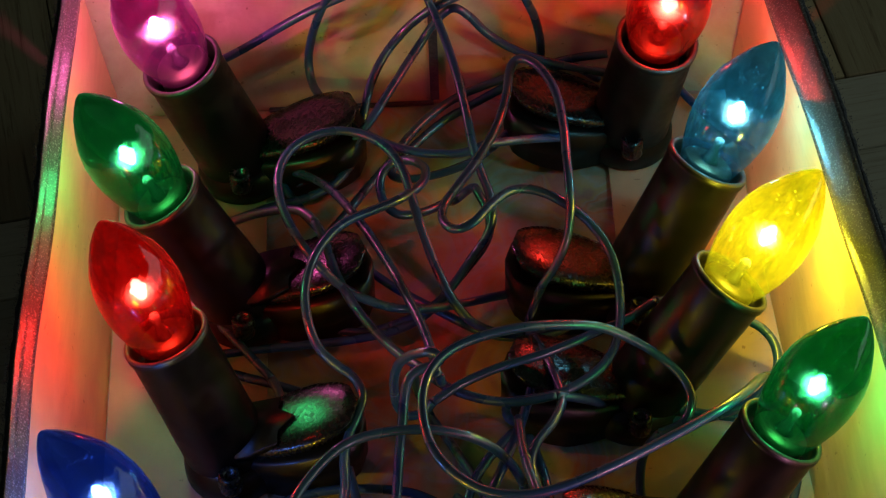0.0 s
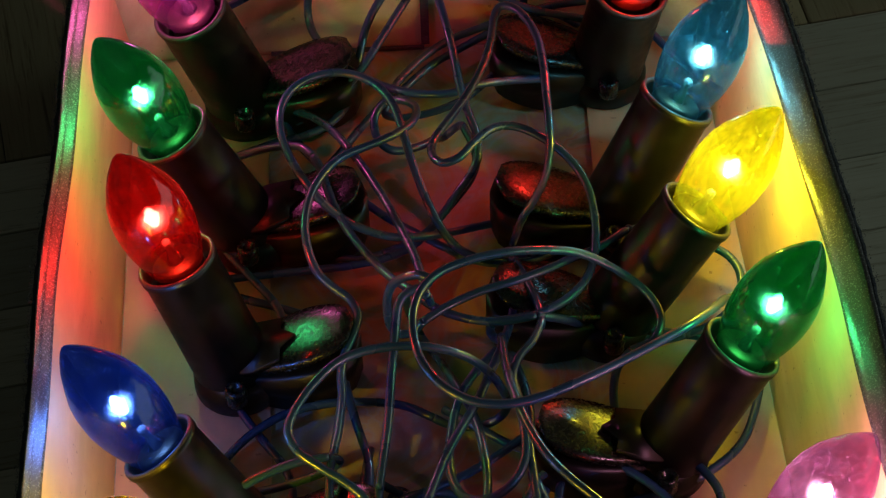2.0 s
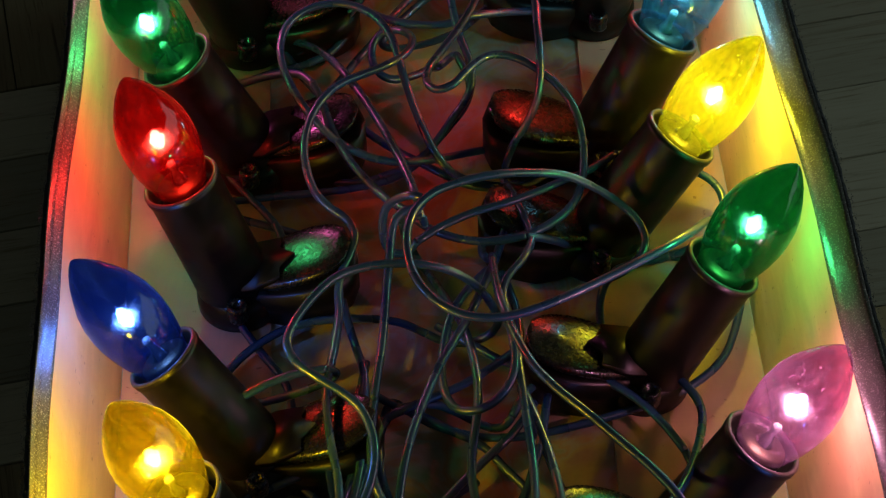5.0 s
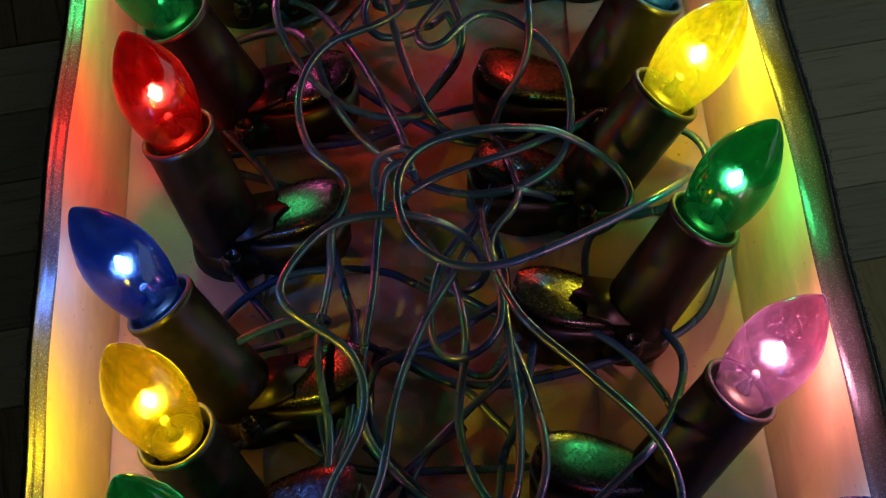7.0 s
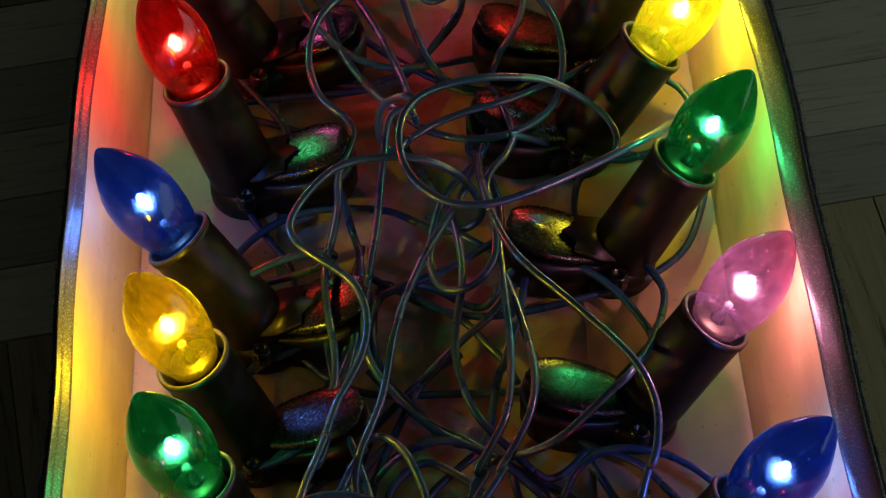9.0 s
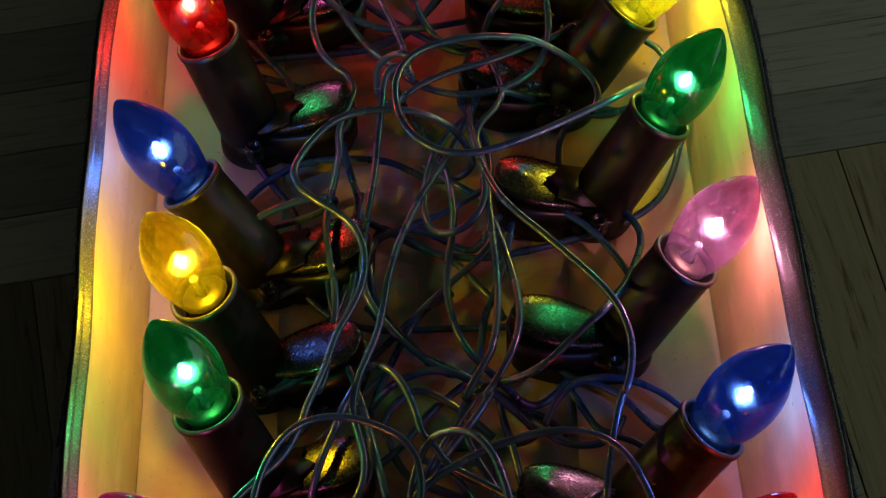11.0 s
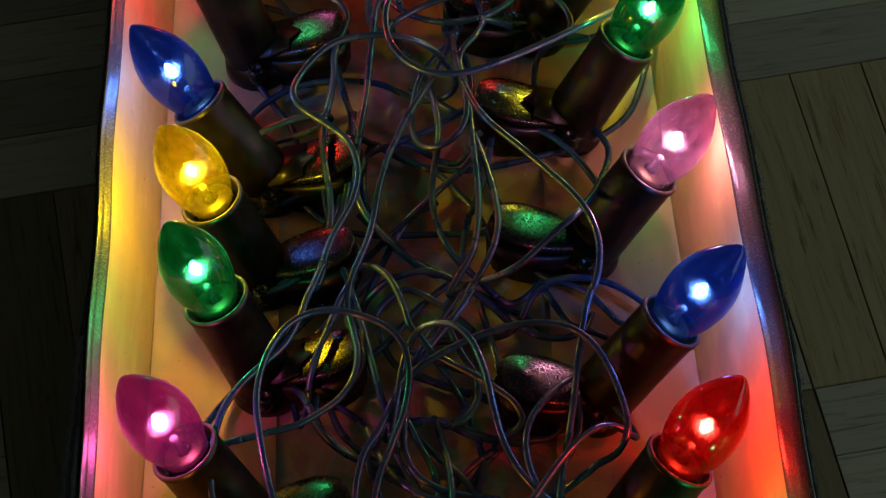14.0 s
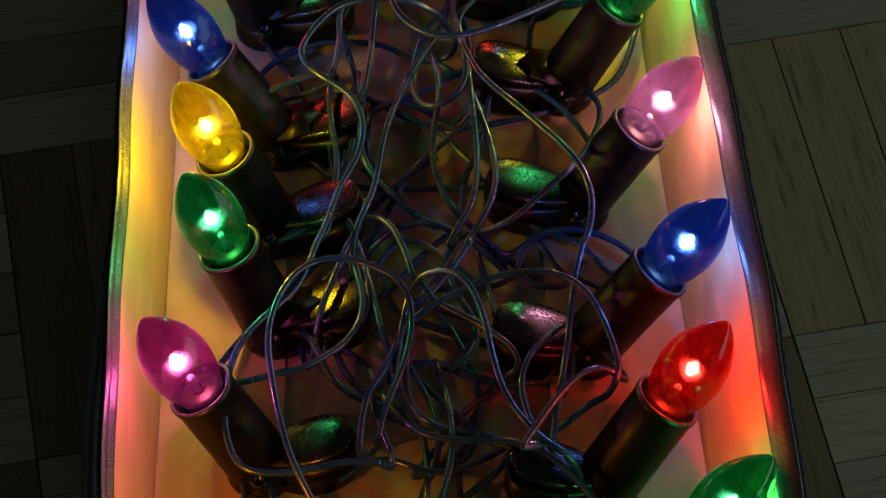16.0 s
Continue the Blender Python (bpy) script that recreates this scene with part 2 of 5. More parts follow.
def lathe(profile, n=32, closed=False):
    """Turns (radius, height) pairs in decimetres round z."""
    bm = bmesh.new()
    rings = []
    for r, z in profile:
        if r < 1e-6:
            rings.append([bm.verts.new((0, 0, z * D))])
        else:
            rings.append([bm.verts.new((r * D * math.cos(2 * math.pi * k / n), r * D * math.sin(2 * math.pi * k / n), z * D)) for k in range(n)])
    pairs = list(zip(rings, rings[1:])) + ([(rings[-1], rings[0])] if closed else [])
    for a, b in pairs:
        for k in range(n):
            q = [a[k % len(a)], a[(k + 1) % len(a)], b[(k + 1) % len(b)], b[k % len(b)]]
            q = list(dict.fromkeys(q))
            if len(q) > 2:
                bm.faces.new(q)
    return bm


def box(x0, x1, y0, y1, z0, z1, bevel=0.0):
    bm = bmesh.new()
    bmesh.ops.create_cube(bm, size=1)
    for v in bm.verts:
        v.co = Vector(((x0 + x1) / 2 + v.co.x * (x1 - x0), (y0 + y1) / 2 + v.co.y * (y1 - y0), (z0 + z1) / 2 + v.co.z * (z1 - z0)))
    if bevel:
        bmesh.ops.bevel(bm, geom=bm.edges[:], offset=bevel, segments=2, affect="EDGES")
    return bm


def tube(points, radius, sides=10, samples=7):
    """A round cord through points (metres), by a Catmull-Rom spline."""
    p = [Vector(q) for q in points]
    p = [p[0] * 2 - p[1], *p, p[-1] * 2 - p[-2]]
    line = []
    for i in range(1, len(p) - 2):
        for k in range(samples):
            t = k / samples
            a, b, c, d = p[i - 1 : i + 3]
            line.append(0.5 * (2 * b + (c - a) * t + (2 * a - 5 * b + 4 * c - d) * t * t + (3 * b - a - 3 * c + d) * t**3))
    line.append(p[-2])
    bm = bmesh.new()
    rings, side = [], Vector((0, 0, 1))
    for i, q in enumerate(line):
        ahead = (line[min(i + 1, len(line) - 1)] - line[max(i - 1, 0)]).normalized()
        side = (side - ahead * side.dot(ahead)).normalized()
        other = ahead.cross(side)
        rings.append([bm.verts.new(q + radius * (math.cos(2 * math.pi * k / sides) * side + math.sin(2 * math.pi * k / sides) * other)) for k in range(sides)])
    for a, b in zip(rings, rings[1:]):
        for k in range(sides):
            bm.faces.new((a[k], a[(k + 1) % sides], b[(k + 1) % sides], b[k]))
    bm.faces.new(rings[0])
    bm.faces.new(rings[-1])
    return bm


# ---- the room ----
FLOOR_Z = -0.004
floor = tagged(put("floor", to_mesh("floor", box(-2.0, 2.0, -2.0, 2.0, -0.06, FLOOR_Z - 0.0025), JOINT)), "mosaic parquet floor of small oak fingers", "floor", kind="structure")


def wall(name, bm, label):
    return tagged(part(name, bm, PLASTER, None, smooth=False), label, "wall", kind="structure")


wall("wall_north", box(-2.1, 2.1, 2.0, 2.1, -0.06, 2.4), "plain plaster wall in the dark room")
wall("wall_south", box(-2.1, 2.1, -2.1, -2.0, -0.06, 2.4), "plain plaster wall in the dark room")
wall("wall_west", box(-2.1, -2.0, -2.0, 2.0, -0.06, 2.4), "plain plaster wall in the dark room")
bm = bmesh.new()
for x0, x1, y0, y1, z0, z1 in ((2.0, 2.1, -2, -1.85, -0.06, 2.4), (2.0, 2.1, 1.25, 2, -0.06, 2.4), (2.0, 2.1, -1.85, 1.25, -0.06, 0.22), (2.0, 2.1, -1.85, 1.25, 1.08, 2.4)):
    b2 = box(x0, x1, y0, y1, z0, z1)
    me = bpy.data.meshes.new("tmp")
    b2.to_mesh(me)
    b2.free()
    bm.from_mesh(me)
    bpy.data.meshes.remove(me)
wall("wall_east", bm, "plain plaster wall with a window opening")
tagged(part("ceiling", box(-2.1, 2.1, -2.1, 2.1, 2.4, 2.5), PLASTER, None, smooth=False), "plain white ceiling", "ceiling", kind="structure")


# ---- the box ----
Y_NEAR, Y_FAR = -3.80, 1.20
WALL_H = 0.63


def seam_left(y):
    return -1.0 + 0.015 * (y + 0.175)


def seam_right(y):
    return 1.0 - 0.054 * (y + 0.175)


def rim_left(y):
    return -1.111 + 0.0345 * y + 0.0109 * y * y


def rim_right(y):
    return 1.117 - 0.0983 * y - 0.0099 * y * y


def strip(lines, n=40, y0=Y_NEAR, y1=Y_FAR):
    """A closed bar along y whose cross-section corners are functions of y giving (x, z)."""
    bm = bmesh.new()
    rows = []
    for k in range(n + 1):
        y = y0 + (y1 - y0) * k / n
        rows.append([bm.verts.new((x * D, y * D, z * D)) for x, z in (f(y) for f in lines)])
    m = len(lines)
    for a, b in zip(rows, rows[1:]):
        for k in range(m):
            bm.faces.new((a[k], a[(k + 1) % m], b[(k + 1) % m], b[k]))
    bm.faces.new(rows[0])
    bm.faces.new(rows[-1])
    return bm


carton = tagged(new("cardboard_box"), "long shallow cardboard box with black felt sides, on parquet", "box")
part("bottom", strip([lambda y: (seam_left(y), 0), lambda y: (seam_left(y), -0.03), lambda y: (seam_right(y), -0.03), lambda y: (seam_right(y), 0)]), PAPER, carton, "bottom lined with printed paper", smooth=False)
T = 0.03


def bulge(y, s):
    return 0.005 * math.sin(3.1 * y + s) + 0.004 * math.sin(7.3 * y + 2 * s)


def side_wall(seam, rim, s):
    """One side with its inner face, from the bottom seam to the rim, slightly bowed."""
    ins = [lambda y, k=k: (seam(y) + (rim(y) - seam(y)) * k + s * 0.006 * math.sin(math.pi * k) + bulge(y, k + s) * k, WALL_H * k) for k in (0, 0.25, 0.5, 0.75, 1.0)]
    outs = [lambda y, k=k: (seam(y) + (rim(y) - seam(y)) * k + s * (0.045 + 0.006 * math.sin(math.pi * k)) + bulge(y, k + s) * k, WALL_H * k - 0.03 * (k < 0.01)) for k in (1.0, 0.75, 0.5, 0.25, 0)]
    return strip(ins + outs)


def rim_trim(rim, s, w):
    """A satin band flaring outwards over the edge of a wall."""
    c = [(-0.008, -0.045), (-0.014, -0.02), (-0.010, 0.004), (0.006, 0.016), (w * 0.35, 0.034), (w * 0.75, 0.056), (w * 0.95, 0.06), (w, 0.045), (w - 0.004, -0.045), (w * 0.5, -0.01), (0.0, -0.012)]
    return strip([lambda y, a=a, b=b: (rim(y) + s * a + bulge(y, 1 + s), WALL_H + b) for a, b in c], 60)


def flare(y, s):
    """The cover stands off the wall towards the near end of one side."""
    return 0.055 * min(1.0, max(0.0, (-y - 1.6) / 0.9)) if s < 0 else 0.0


def felt(rim, seam, s, w):
    """The black outer cover, with a fuzzy upper edge."""
    c = [(w - 0.008, 0.045), (w + 0.008, 0.056), (w + 0.016, 0.01), (w + 0.02, -0.3)]
    lines = [lambda y, a=a, b=b: (rim(y) + s * (a + flare(y, s) * (b < 0.05) + 0.0015 * math.sin(41 * y) + 0.002 * math.sin(97 * y)) + bulge(y, 1 + s), WALL_H + b) for a, b in c]
    lines += [lambda y: (seam(y) + s * 0.085, -0.035), lambda y: (seam(y) + s * 0.05, -0.035), lambda y: (rim(y) + s * (w - 0.02), WALL_H - 0.3)]
    return strip(lines, 240)


for seam, rim, s, w in ((seam_left, rim_left, -1, 0.031), (seam_right, rim_right, 1, 0.072)):
    part("side_wall", side_wall(seam, rim, s), WALLCARD, carton, "pale card side wall", smooth=False)
    part("rim_trim", rim_trim(rim, s, w), RIM, carton, "shiny satin rim band")
    part("felt_cover", felt(rim, seam, s, w), FELT, carton, "black fuzzy felt cover")


def fuzz(rim, s, w, count, rng):
    """Short stray fibres along the top of the felt."""
    verts, faces = [], []
    for _ in range(count):
        y = rng.uniform(Y_NEAR, Y_FAR)
        x = rim(y) + s * (w + rng.uniform(-0.012, 0.022 + flare(y, s))) + bulge(y, 1 + s)
        z = WALL_H + rng.uniform(-0.01, 0.06)
        a = Vector((x, y, z)) * D
        along = Vector((s * rng.uniform(0.1, 1), rng.uniform(-1, 1), rng.uniform(-0.2, 1))).normalized() * (rng.uniform(0.0005, 0.0015) if s < 0 else rng.uniform(0.0003, 0.0008))
        wide = Vector((-along.y, along.x, 0)).normalized() * 0.00009
        n = len(verts)
        verts += [a - wide, a + wide, a + along * 0.6 + wide * 0.7 + Vector((0, 0, 0.0002)), a + along]
        faces += [(n, n + 1, n + 2), (n, n + 2, n + 3)]
    me = bpy.data.meshes.new("felt_fuzz")
    me.from_pydata(verts, [], faces)
    me.materials.append(FIBRE)
    return tagged(put("felt_fuzz", me, carton, label="stray black fibres"), kind="stuff")


fuzz(rim_left, -1, 0.031, 9000, random.Random(7))
fuzz(rim_right, 1, 0.072, 4000, random.Random(8))


def cross_wall(y0, y1, lean):
    """An end wall between the sides."""
    bm = bmesh.new()
    vs = []
    for y, o in ((y0, 0), (y1, 0)):
        for z, k in ((-0.03, 0), (WALL_H, 1)):
            yy = y + lean * k
            vs.append([bm.verts.new((f * D, yy * D, z * D)) for f in (seam_left(y) + (rim_left(y) - seam_left(y)) * k - 0.036, seam_right(y) + (rim_right(y) - seam_right(y)) * k + 0.036)])
    a, b, c, d = vs
    for q in ((a[0], a[1], b[1], b[0]), (c[0], c[1], d[1], d[0]), (b[0], b[1], d[1], d[0]), (a[0], a[1], c[1], c[0]), (a[0], b[0], d[0], c[0]), (a[1], b[1], d[1], c[1])):
        bm.faces.new(q)
    return bm


part("end_wall", cross_wall(Y_FAR + 0.004, Y_FAR + 0.05, 0.1), ENDPAPER, carton, "end wall lined with stained paper", smooth=False)
part("end_wall", cross_wall(Y_NEAR - 0.05, Y_NEAR - 0.004, -0.1), PAPER, carton, smooth=False)
for x, w in ((0.005, 0.014),):
    part("end_slit", strip([lambda y: (x - w, 0.02 + (y - 1.2) * 6), lambda y: (x + w, 0.02 + (y - 1.2) * 6), lambda y: (x + w, -0.02 + (y - 1.2) * 6), lambda y: (x - w, -0.02 + (y - 1.2) * 6)], 4, 1.205, 1.30), FELT, carton, "dark slit between the end flaps", smooth=False)
# Black strip stands in for the gap and its shadow under the end wall.
part("gap_shade", box(-0.052, 0.0, 0.1188, 0.1199, 0.0004, 0.0016), FELT, carton, "dark strip for the shaded gap below the end wall", smooth=False)
part("flap", strip([lambda y: (seam_left(y) + 0.006, 0.004), lambda y: (-0.53, 0.004), lambda y: (-0.53, 0.018), lambda y: (seam_left(y) + 0.006, 0.018)], 20, Y_NEAR, 1.17), CARD, carton, "bare card flap folded onto the bottom", smooth=False)
part("flap", strip([lambda y: (seam_right(y) - 0.006, 0.004), lambda y: (0.53, 0.004), lambda y: (0.53, 0.018), lambda y: (seam_right(y) - 0.006, 0.018)], 20, Y_NEAR, 1.17), CARD, carton, "bare card flap folded onto the bottom", smooth=False)


# ---- the string lights ----
SOCKET_MESH = to_mesh("socket", lathe([(0, 0.0), (0.118, 0.0), (0.122, 0.01), (0.119, 0.30), (0.119, 0.435), (0.124, 0.445), (0.125, 0.462), (0.119, 0.467), (0.110, 0.465), (0.107, 0.455), (0.105, 0.36), (0, 0.36)], 40), SOCKET)
BASE_MESH = to_mesh("screw_base", lathe([(0.0, 0.37), (0.078, 0.37), (0.082, 0.385), (0.078, 0.40), (0.082, 0.415), (0.078, 0.43), (0.082, 0.445), (0.078, 0.462), (0.07, 0.468), (0.0, 0.468)], 28), METAL)
GLASS_PROFILE = [(0.084, 0.452), (0.092, 0.475), (0.103, 0.51), (0.114, 0.555), (0.1205, 0.605), (0.1212, 0.640), (0.116, 0.69), (0.104, 0.735), (0.083, 0.78), (0.060, 0.822), (0.038, 0.852), (0.020, 0.872), (0.008, 0.881), (0, 0.883)]
STEM_MESH = to_mesh("stem", lathe([(0, 0.468), (0.03, 0.47), (0.018, 0.49), (0.012, 0.515), (0.018, 0.532), (0.012, 0.545), (0, 0.55)], 16), STEM)


def bulb_mesh(colour):
    return to_mesh("bulb", lathe(GLASS_PROFILE, 40), GLASS[colour])


def filament_mesh(colour):
    bm = lathe([(0, 0.604), (0.010, 0.608), (0.0165, 0.620), (0.0195, 0.638), (0.0245, 0.641), (0.0165, 0.648), (0.013, 0.664), (0, 0.676)], 16)
    return to_mesh("filament", bm, GLOW[colour])


COLLAR_MESH = to_mesh("rim", lathe([(0.1195, 0.450), (0.1235, 0.452), (0.1245, 0.463), (0.1205, 0.4700), (0.1125, 0.4690), (0.1095, 0.460), (0.111, 0.456), (0.117, 0.455)], 40, True), COLLAR)


def leaf(length, width, lift, dip, dome=0.0, rise=0.0, thick=0.025, lean=0.0):
    """A dished tongue with a rolled lip, reaching along -x."""
    bm = bmesh.new()
    nu, nv = 18, 12
    top, low = [], []
    for i in range(nu + 1):
        u = i / nu
        w = width * (0.45 + 0.55 * math.sin(min(1.0, u / 0.62) * math.pi / 2)) if u < 0.62 else width * math.sqrt(max(0.0, 1 - ((u - 0.62) / 0.38) ** 2)) ** 0.8
        w = max(w, width * 0.02)
        a, b = [], []
        for j in range(nv + 1):
            v = 2 * j / nv - 1
            x = 0.02 - (length + 0.02) * u
            edge = min(1.0, abs(v) ** 4 + 0.9 * u**7)
            z = lift + rise * u - dip * (1 - edge) - 0.022 * edge - lean * w * v + dome * math.exp(-(((u - 0.74) / 0.11) ** 2 + (v / 0.36) ** 2))
            a.append(bm.verts.new((x * D, w * v * D, z * D)))
            b.append(bm.verts.new((x * D, w * v * D * 0.96, max(0.004, z - thick) * D)))
        top.append(a)
        low.append(b)
    for i in range(nu):
        for j in range(nv):
            bm.faces.new((top[i][j], top[i + 1][j], top[i + 1][j + 1], top[i][j + 1]))
            bm.faces.new((low[i][j], low[i][j + 1], low[i + 1][j + 1], low[i + 1][j]))
        for j in (0, nv):
            bm.faces.new((top[i][j], top[i + 1][j], low[i + 1][j], low[i][j]))
    for i in (0, nu):
        for j in range(nv):
            bm.faces.new((top[i][j], top[i][j + 1], low[i][j + 1], low[i][j]))
    return bm


LEAF_MESH = {s: to_mesh("upper_jaw", leaf(0.365, 0.114, 0.145, 0.006, 0.0, 0.165, 0.025, 0.11 * s), CLIP) for s in (-1, 1)}
DOMED_MESH = {s: to_mesh("upper_jaw", leaf(0.375, 0.118, 0.14, 0.008, 0.016, 0.165, 0.025, 0.11 * s), CLIP) for s in (-1, 1)}
JAW_MESH = {s: to_mesh("lower_jaw", leaf(0.385, 0.128, 0.11, 0.006, 0.0, 0.13, 0.17, 0.11 * s), SOCKET) for s in (-1, 1)}
FOOT_MESH = to_mesh("foot", lathe([(0, 0.0), (0.125, 0.0), (0.138, 0.012), (0.138, 0.06), (0.128, 0.085), (0.115, 0.11), (0, 0.11)], 36), SOCKET)
PEG_MESH = to_mesh("peg", lathe([(0, 0), (0.032, 0), (0.034, 0.008), (0.034, 0.058), (0.028, 0.068), (0.018, 0.066), (0.015, 0.05), (0, 0.05)], 18), CLIP)


def ear_bm(s):
    """A star-pointed plate that lies on the root of the tongue; s: the side of the box."""
    bm = bmesh.new()
    flat = [(0.03, -0.08), (-0.06, -0.10), (-0.15, -0.085), (-0.135, -0.04), (-0.19, 0.0), (-0.135, 0.04), (-0.14, 0.085), (-0.05, 0.10), (0.03, 0.08)]
    top = [(x, y, 0.160 - 0.43 * x - 0.11 * s * y) for x, y in flat]
    a = [bm.verts.new((x * D, y * D, z * D)) for x, y, z in top]
    b = [bm.verts.new((x * D, y * D, (z - 0.03) * D)) for x, y, z in top]
    n = len(top)
    for q in range(n):
        bm.faces.new((a[q], a[(q + 1) % n], b[(q + 1) % n], b[q]))
    bm.faces.new(a)
    bm.faces.new(b)
    bmesh.ops.bevel(bm, geom=bm.edges[:], offset=0.0004, segments=2, affect="EDGES")
    return bm


EAR_MESH = {s: to_mesh("ear", ear_bm(s), SOCKET) for s in (-1, 1)}
BULB_MESH = {k: bulb_mesh(k) for k in COLOURS}
FILAMENT_MESH = {k: filament_mesh(k) for k in COLOURS}


def string_light(x, y, ax, ay, az, colour, words, turn=0.0, domed=False, eared=True, power=1.0):
    """One lamp: the foot at (x, y) dm, the axis of socket and bulb, the colour and the turn of its clip."""
    side, hand = (0.0, 1) if x > 0 else (180.0, -1)
    base = tagged(new("string_light"), f"{words} in a dark clip-on socket", "christmas light", "string lights in the box")
    base.matrix_world = pose(x * D, y * D, 0.0016, 0, 0, side + turn)
    flat = base.matrix_world.to_3x3().inverted()
    axis = (flat @ Vector((ax, ay, az))).normalized()
    girth = 1.0 + 0.05 * max(0.0, -y - 0.8)  # the later bulbs are a little stouter
    m = Matrix.Translation((0, 0, 0.06 * D)) @ axis.to_track_quat("Z", "Y").to_matrix().to_4x4() @ Matrix.Diagonal((girth, girth, 1, 1))
    put("foot", FOOT_MESH, base)
    sock = put("socket", SOCKET_MESH, base, m)
    put("rim", COLLAR_MESH, sock, label="socket rim painted paler for the bulb's light")
    bulb = put("bulb", BULB_MESH[colour], base, m, words)
    put("screw_base", BASE_MESH, bulb, label="threaded brass base")
    put("stem", STEM_MESH, bulb, label="clear glass stem")
    fil = put("filament", FILAMENT_MESH[colour], bulb, label="glowing filament")
    fil.visible_shadow = False
    put("upper_jaw", (DOMED_MESH if domed else LEAF_MESH)[hand], base, label="shiny dark clip tongue")
    put("lower_jaw", JAW_MESH[hand], base)
    if eared:
        put("ear", EAR_MESH[hand], base, label="pointed ear of the clip")
    out = flat @ Vector((0, -1, 0))
    put("peg", PEG_MESH, base, Matrix.Translation(out * 0.0135 + Vector((0, 0, 0.009))))
    glass, light, watts, *_ = COLOURS[colour]
    at = Matrix.Translation((x * D, y * D, 0.0016 + 0.006)) @ Matrix.Translation(Vector((ax, ay, az)) * 0.0640)
    data = lamp("bulb_light", "POINT", POWER * watts * power, light, at)
    data.shadow_soft_size = 0.0016


LIGHTS = [
    (-0.600, 0.925, -0.321, 0.008, 0.947, "pink", "lit magenta-pink pointed glass bulb", 0, False, False),
    (-0.590, 0.363, -0.459, 0.167, 0.872, "green", "lit dark green pointed glass bulb", 0, False, True),
    (-0.626, -0.189, -0.326, 0.224, 0.918, "red", "lit red pointed glass bulb", 0, False, True),
    (-0.563, -0.847, -0.568, 0.309, 0.763, "blue", "lit deep blue pointed glass bulb", 0, False, True),
    (-0.584, -1.301, -0.370, 0.122, 0.921, "yellow", "lit golden yellow pointed glass bulb", 0, False, False),
    (-0.566, -1.792, -0.350, 0.175, 0.920, "green", "lit dark green pointed glass bulb", 0, False, True),
    (-0.615, -2.441, -0.449, 0.186, 0.874, "pink", "lit magenta-pink pointed glass bulb", 0, False, False),
    (-0.600, -3.360, -0.430, 0.150, 0.890, "orange", "lit orange pointed glass bulb", 0, False, False),
    (0.597, 0.991, 0.152, -0.140, 0.979, "red", "lit red pointed glass bulb", 0, False, False),
    (0.564, 0.348, 0.459, 0.311, 0.832, "teal", "lit crackled teal pointed glass bulb", 0, False, False),
    (0.530, -0.055, 0.579, 0.269, 0.770, "lemon", "lit cloudy lemon yellow pointed glass bulb", 0, False, False),
    (0.643, -0.583, 0.499, 0.226, 0.837, "green", "lit dark green pointed glass bulb", 0, True, True),
    (0.674, -1.216, 0.539, 0.195, 0.819, "pale pink", "lit crackled pale pink pointed glass bulb", 0, False, False),
    (0.685, -1.925, 0.597, 0.237, 0.767, "blue", "lit deep blue pointed glass bulb", 0, True, False),
    (0.713, -2.568, 0.512, 0.296, 0.807, "red", "lit red pointed glass bulb", 0, False, False),
    (0.752, -3.165, 0.615, 0.379, 0.691, "green", "lit dark green pointed glass bulb", 0, False, False),
]
for row in LIGHTS:
    string_light(*row)

# ---- the wires ----
tangle = tagged(new("wire_tangle"), "tangled dark green wires heaped between the lights", "wire", kind="")
WIRE_R = 0.00136


def wire(points):
    """One run of cord through points in centimetres."""
    part("wire", tube([(x / 100, y / 100, z / 100) for x, y, z in points], WIRE_R), WIRE, tangle)


wire([(-6.43, 11.45, 3.00), (-5.58, 11.58, 3.44), (-4.54, 11.61, 4.18), (-3.55, 11.60, 4.85), (-2.64, 11.60, 5.33), (-1.69, 11.60, 5.86)])
wire([(-2.85, 11.60, 5.94), (-3.25, 11.60, 4.97), (-3.63, 11.63, 3.77), (-3.82, 11.57, 2.61), (-3.70, 11.04, 2.07), (-3.24, 10.05, 2.15), (-2.61, 9.12, 2.32), (-1.92, 8.43, 2.46), (-1.16, 7.84, 2.59), (-0.23, 7.43, 2.73), (0.73, 7.28, 2.86), (1.46, 7.47, 3.00)])
wire([(1.19, 11.60, 5.29), (0.49, 11.60, 4.93), (-0.21, 11.63, 4.40), (-0.92, 11.56, 3.66), (-1.54, 11.08, 3.09), (-1.93, 10.39, 2.71), (-2.13, 9.80, 2.31), (-2.26, 9.39, 1.89), (-2.40, 8.95, 1.48), (-2.71, 8.35, 1.20), (-3.28, 7.72, 1.13), (-4.08, 7.32, 1.09), (-5.09, 7.07, 1.05), (-6.13, 6.69, 1.00)])
wire([(-4.06, 8.15, 1.00), (-3.19, 8.34, 1.57), (-2.54, 8.52, 2.15), (-1.95, 8.95, 2.70), (-1.16, 10.15, 3.04), (-0.35, 11.40, 3.36), (0.23, 11.66, 4.14), (0.72, 11.61, 4.62), (1.19, 11.61, 4.22), (1.71, 11.57, 3.50), (2.43, 11.31, 3.08), (3.20, 11.05, 2.84), (3.96, 10.97, 2.57), (4.75, 10.98, 2.29), (5.41, 11.06, 2.00)])
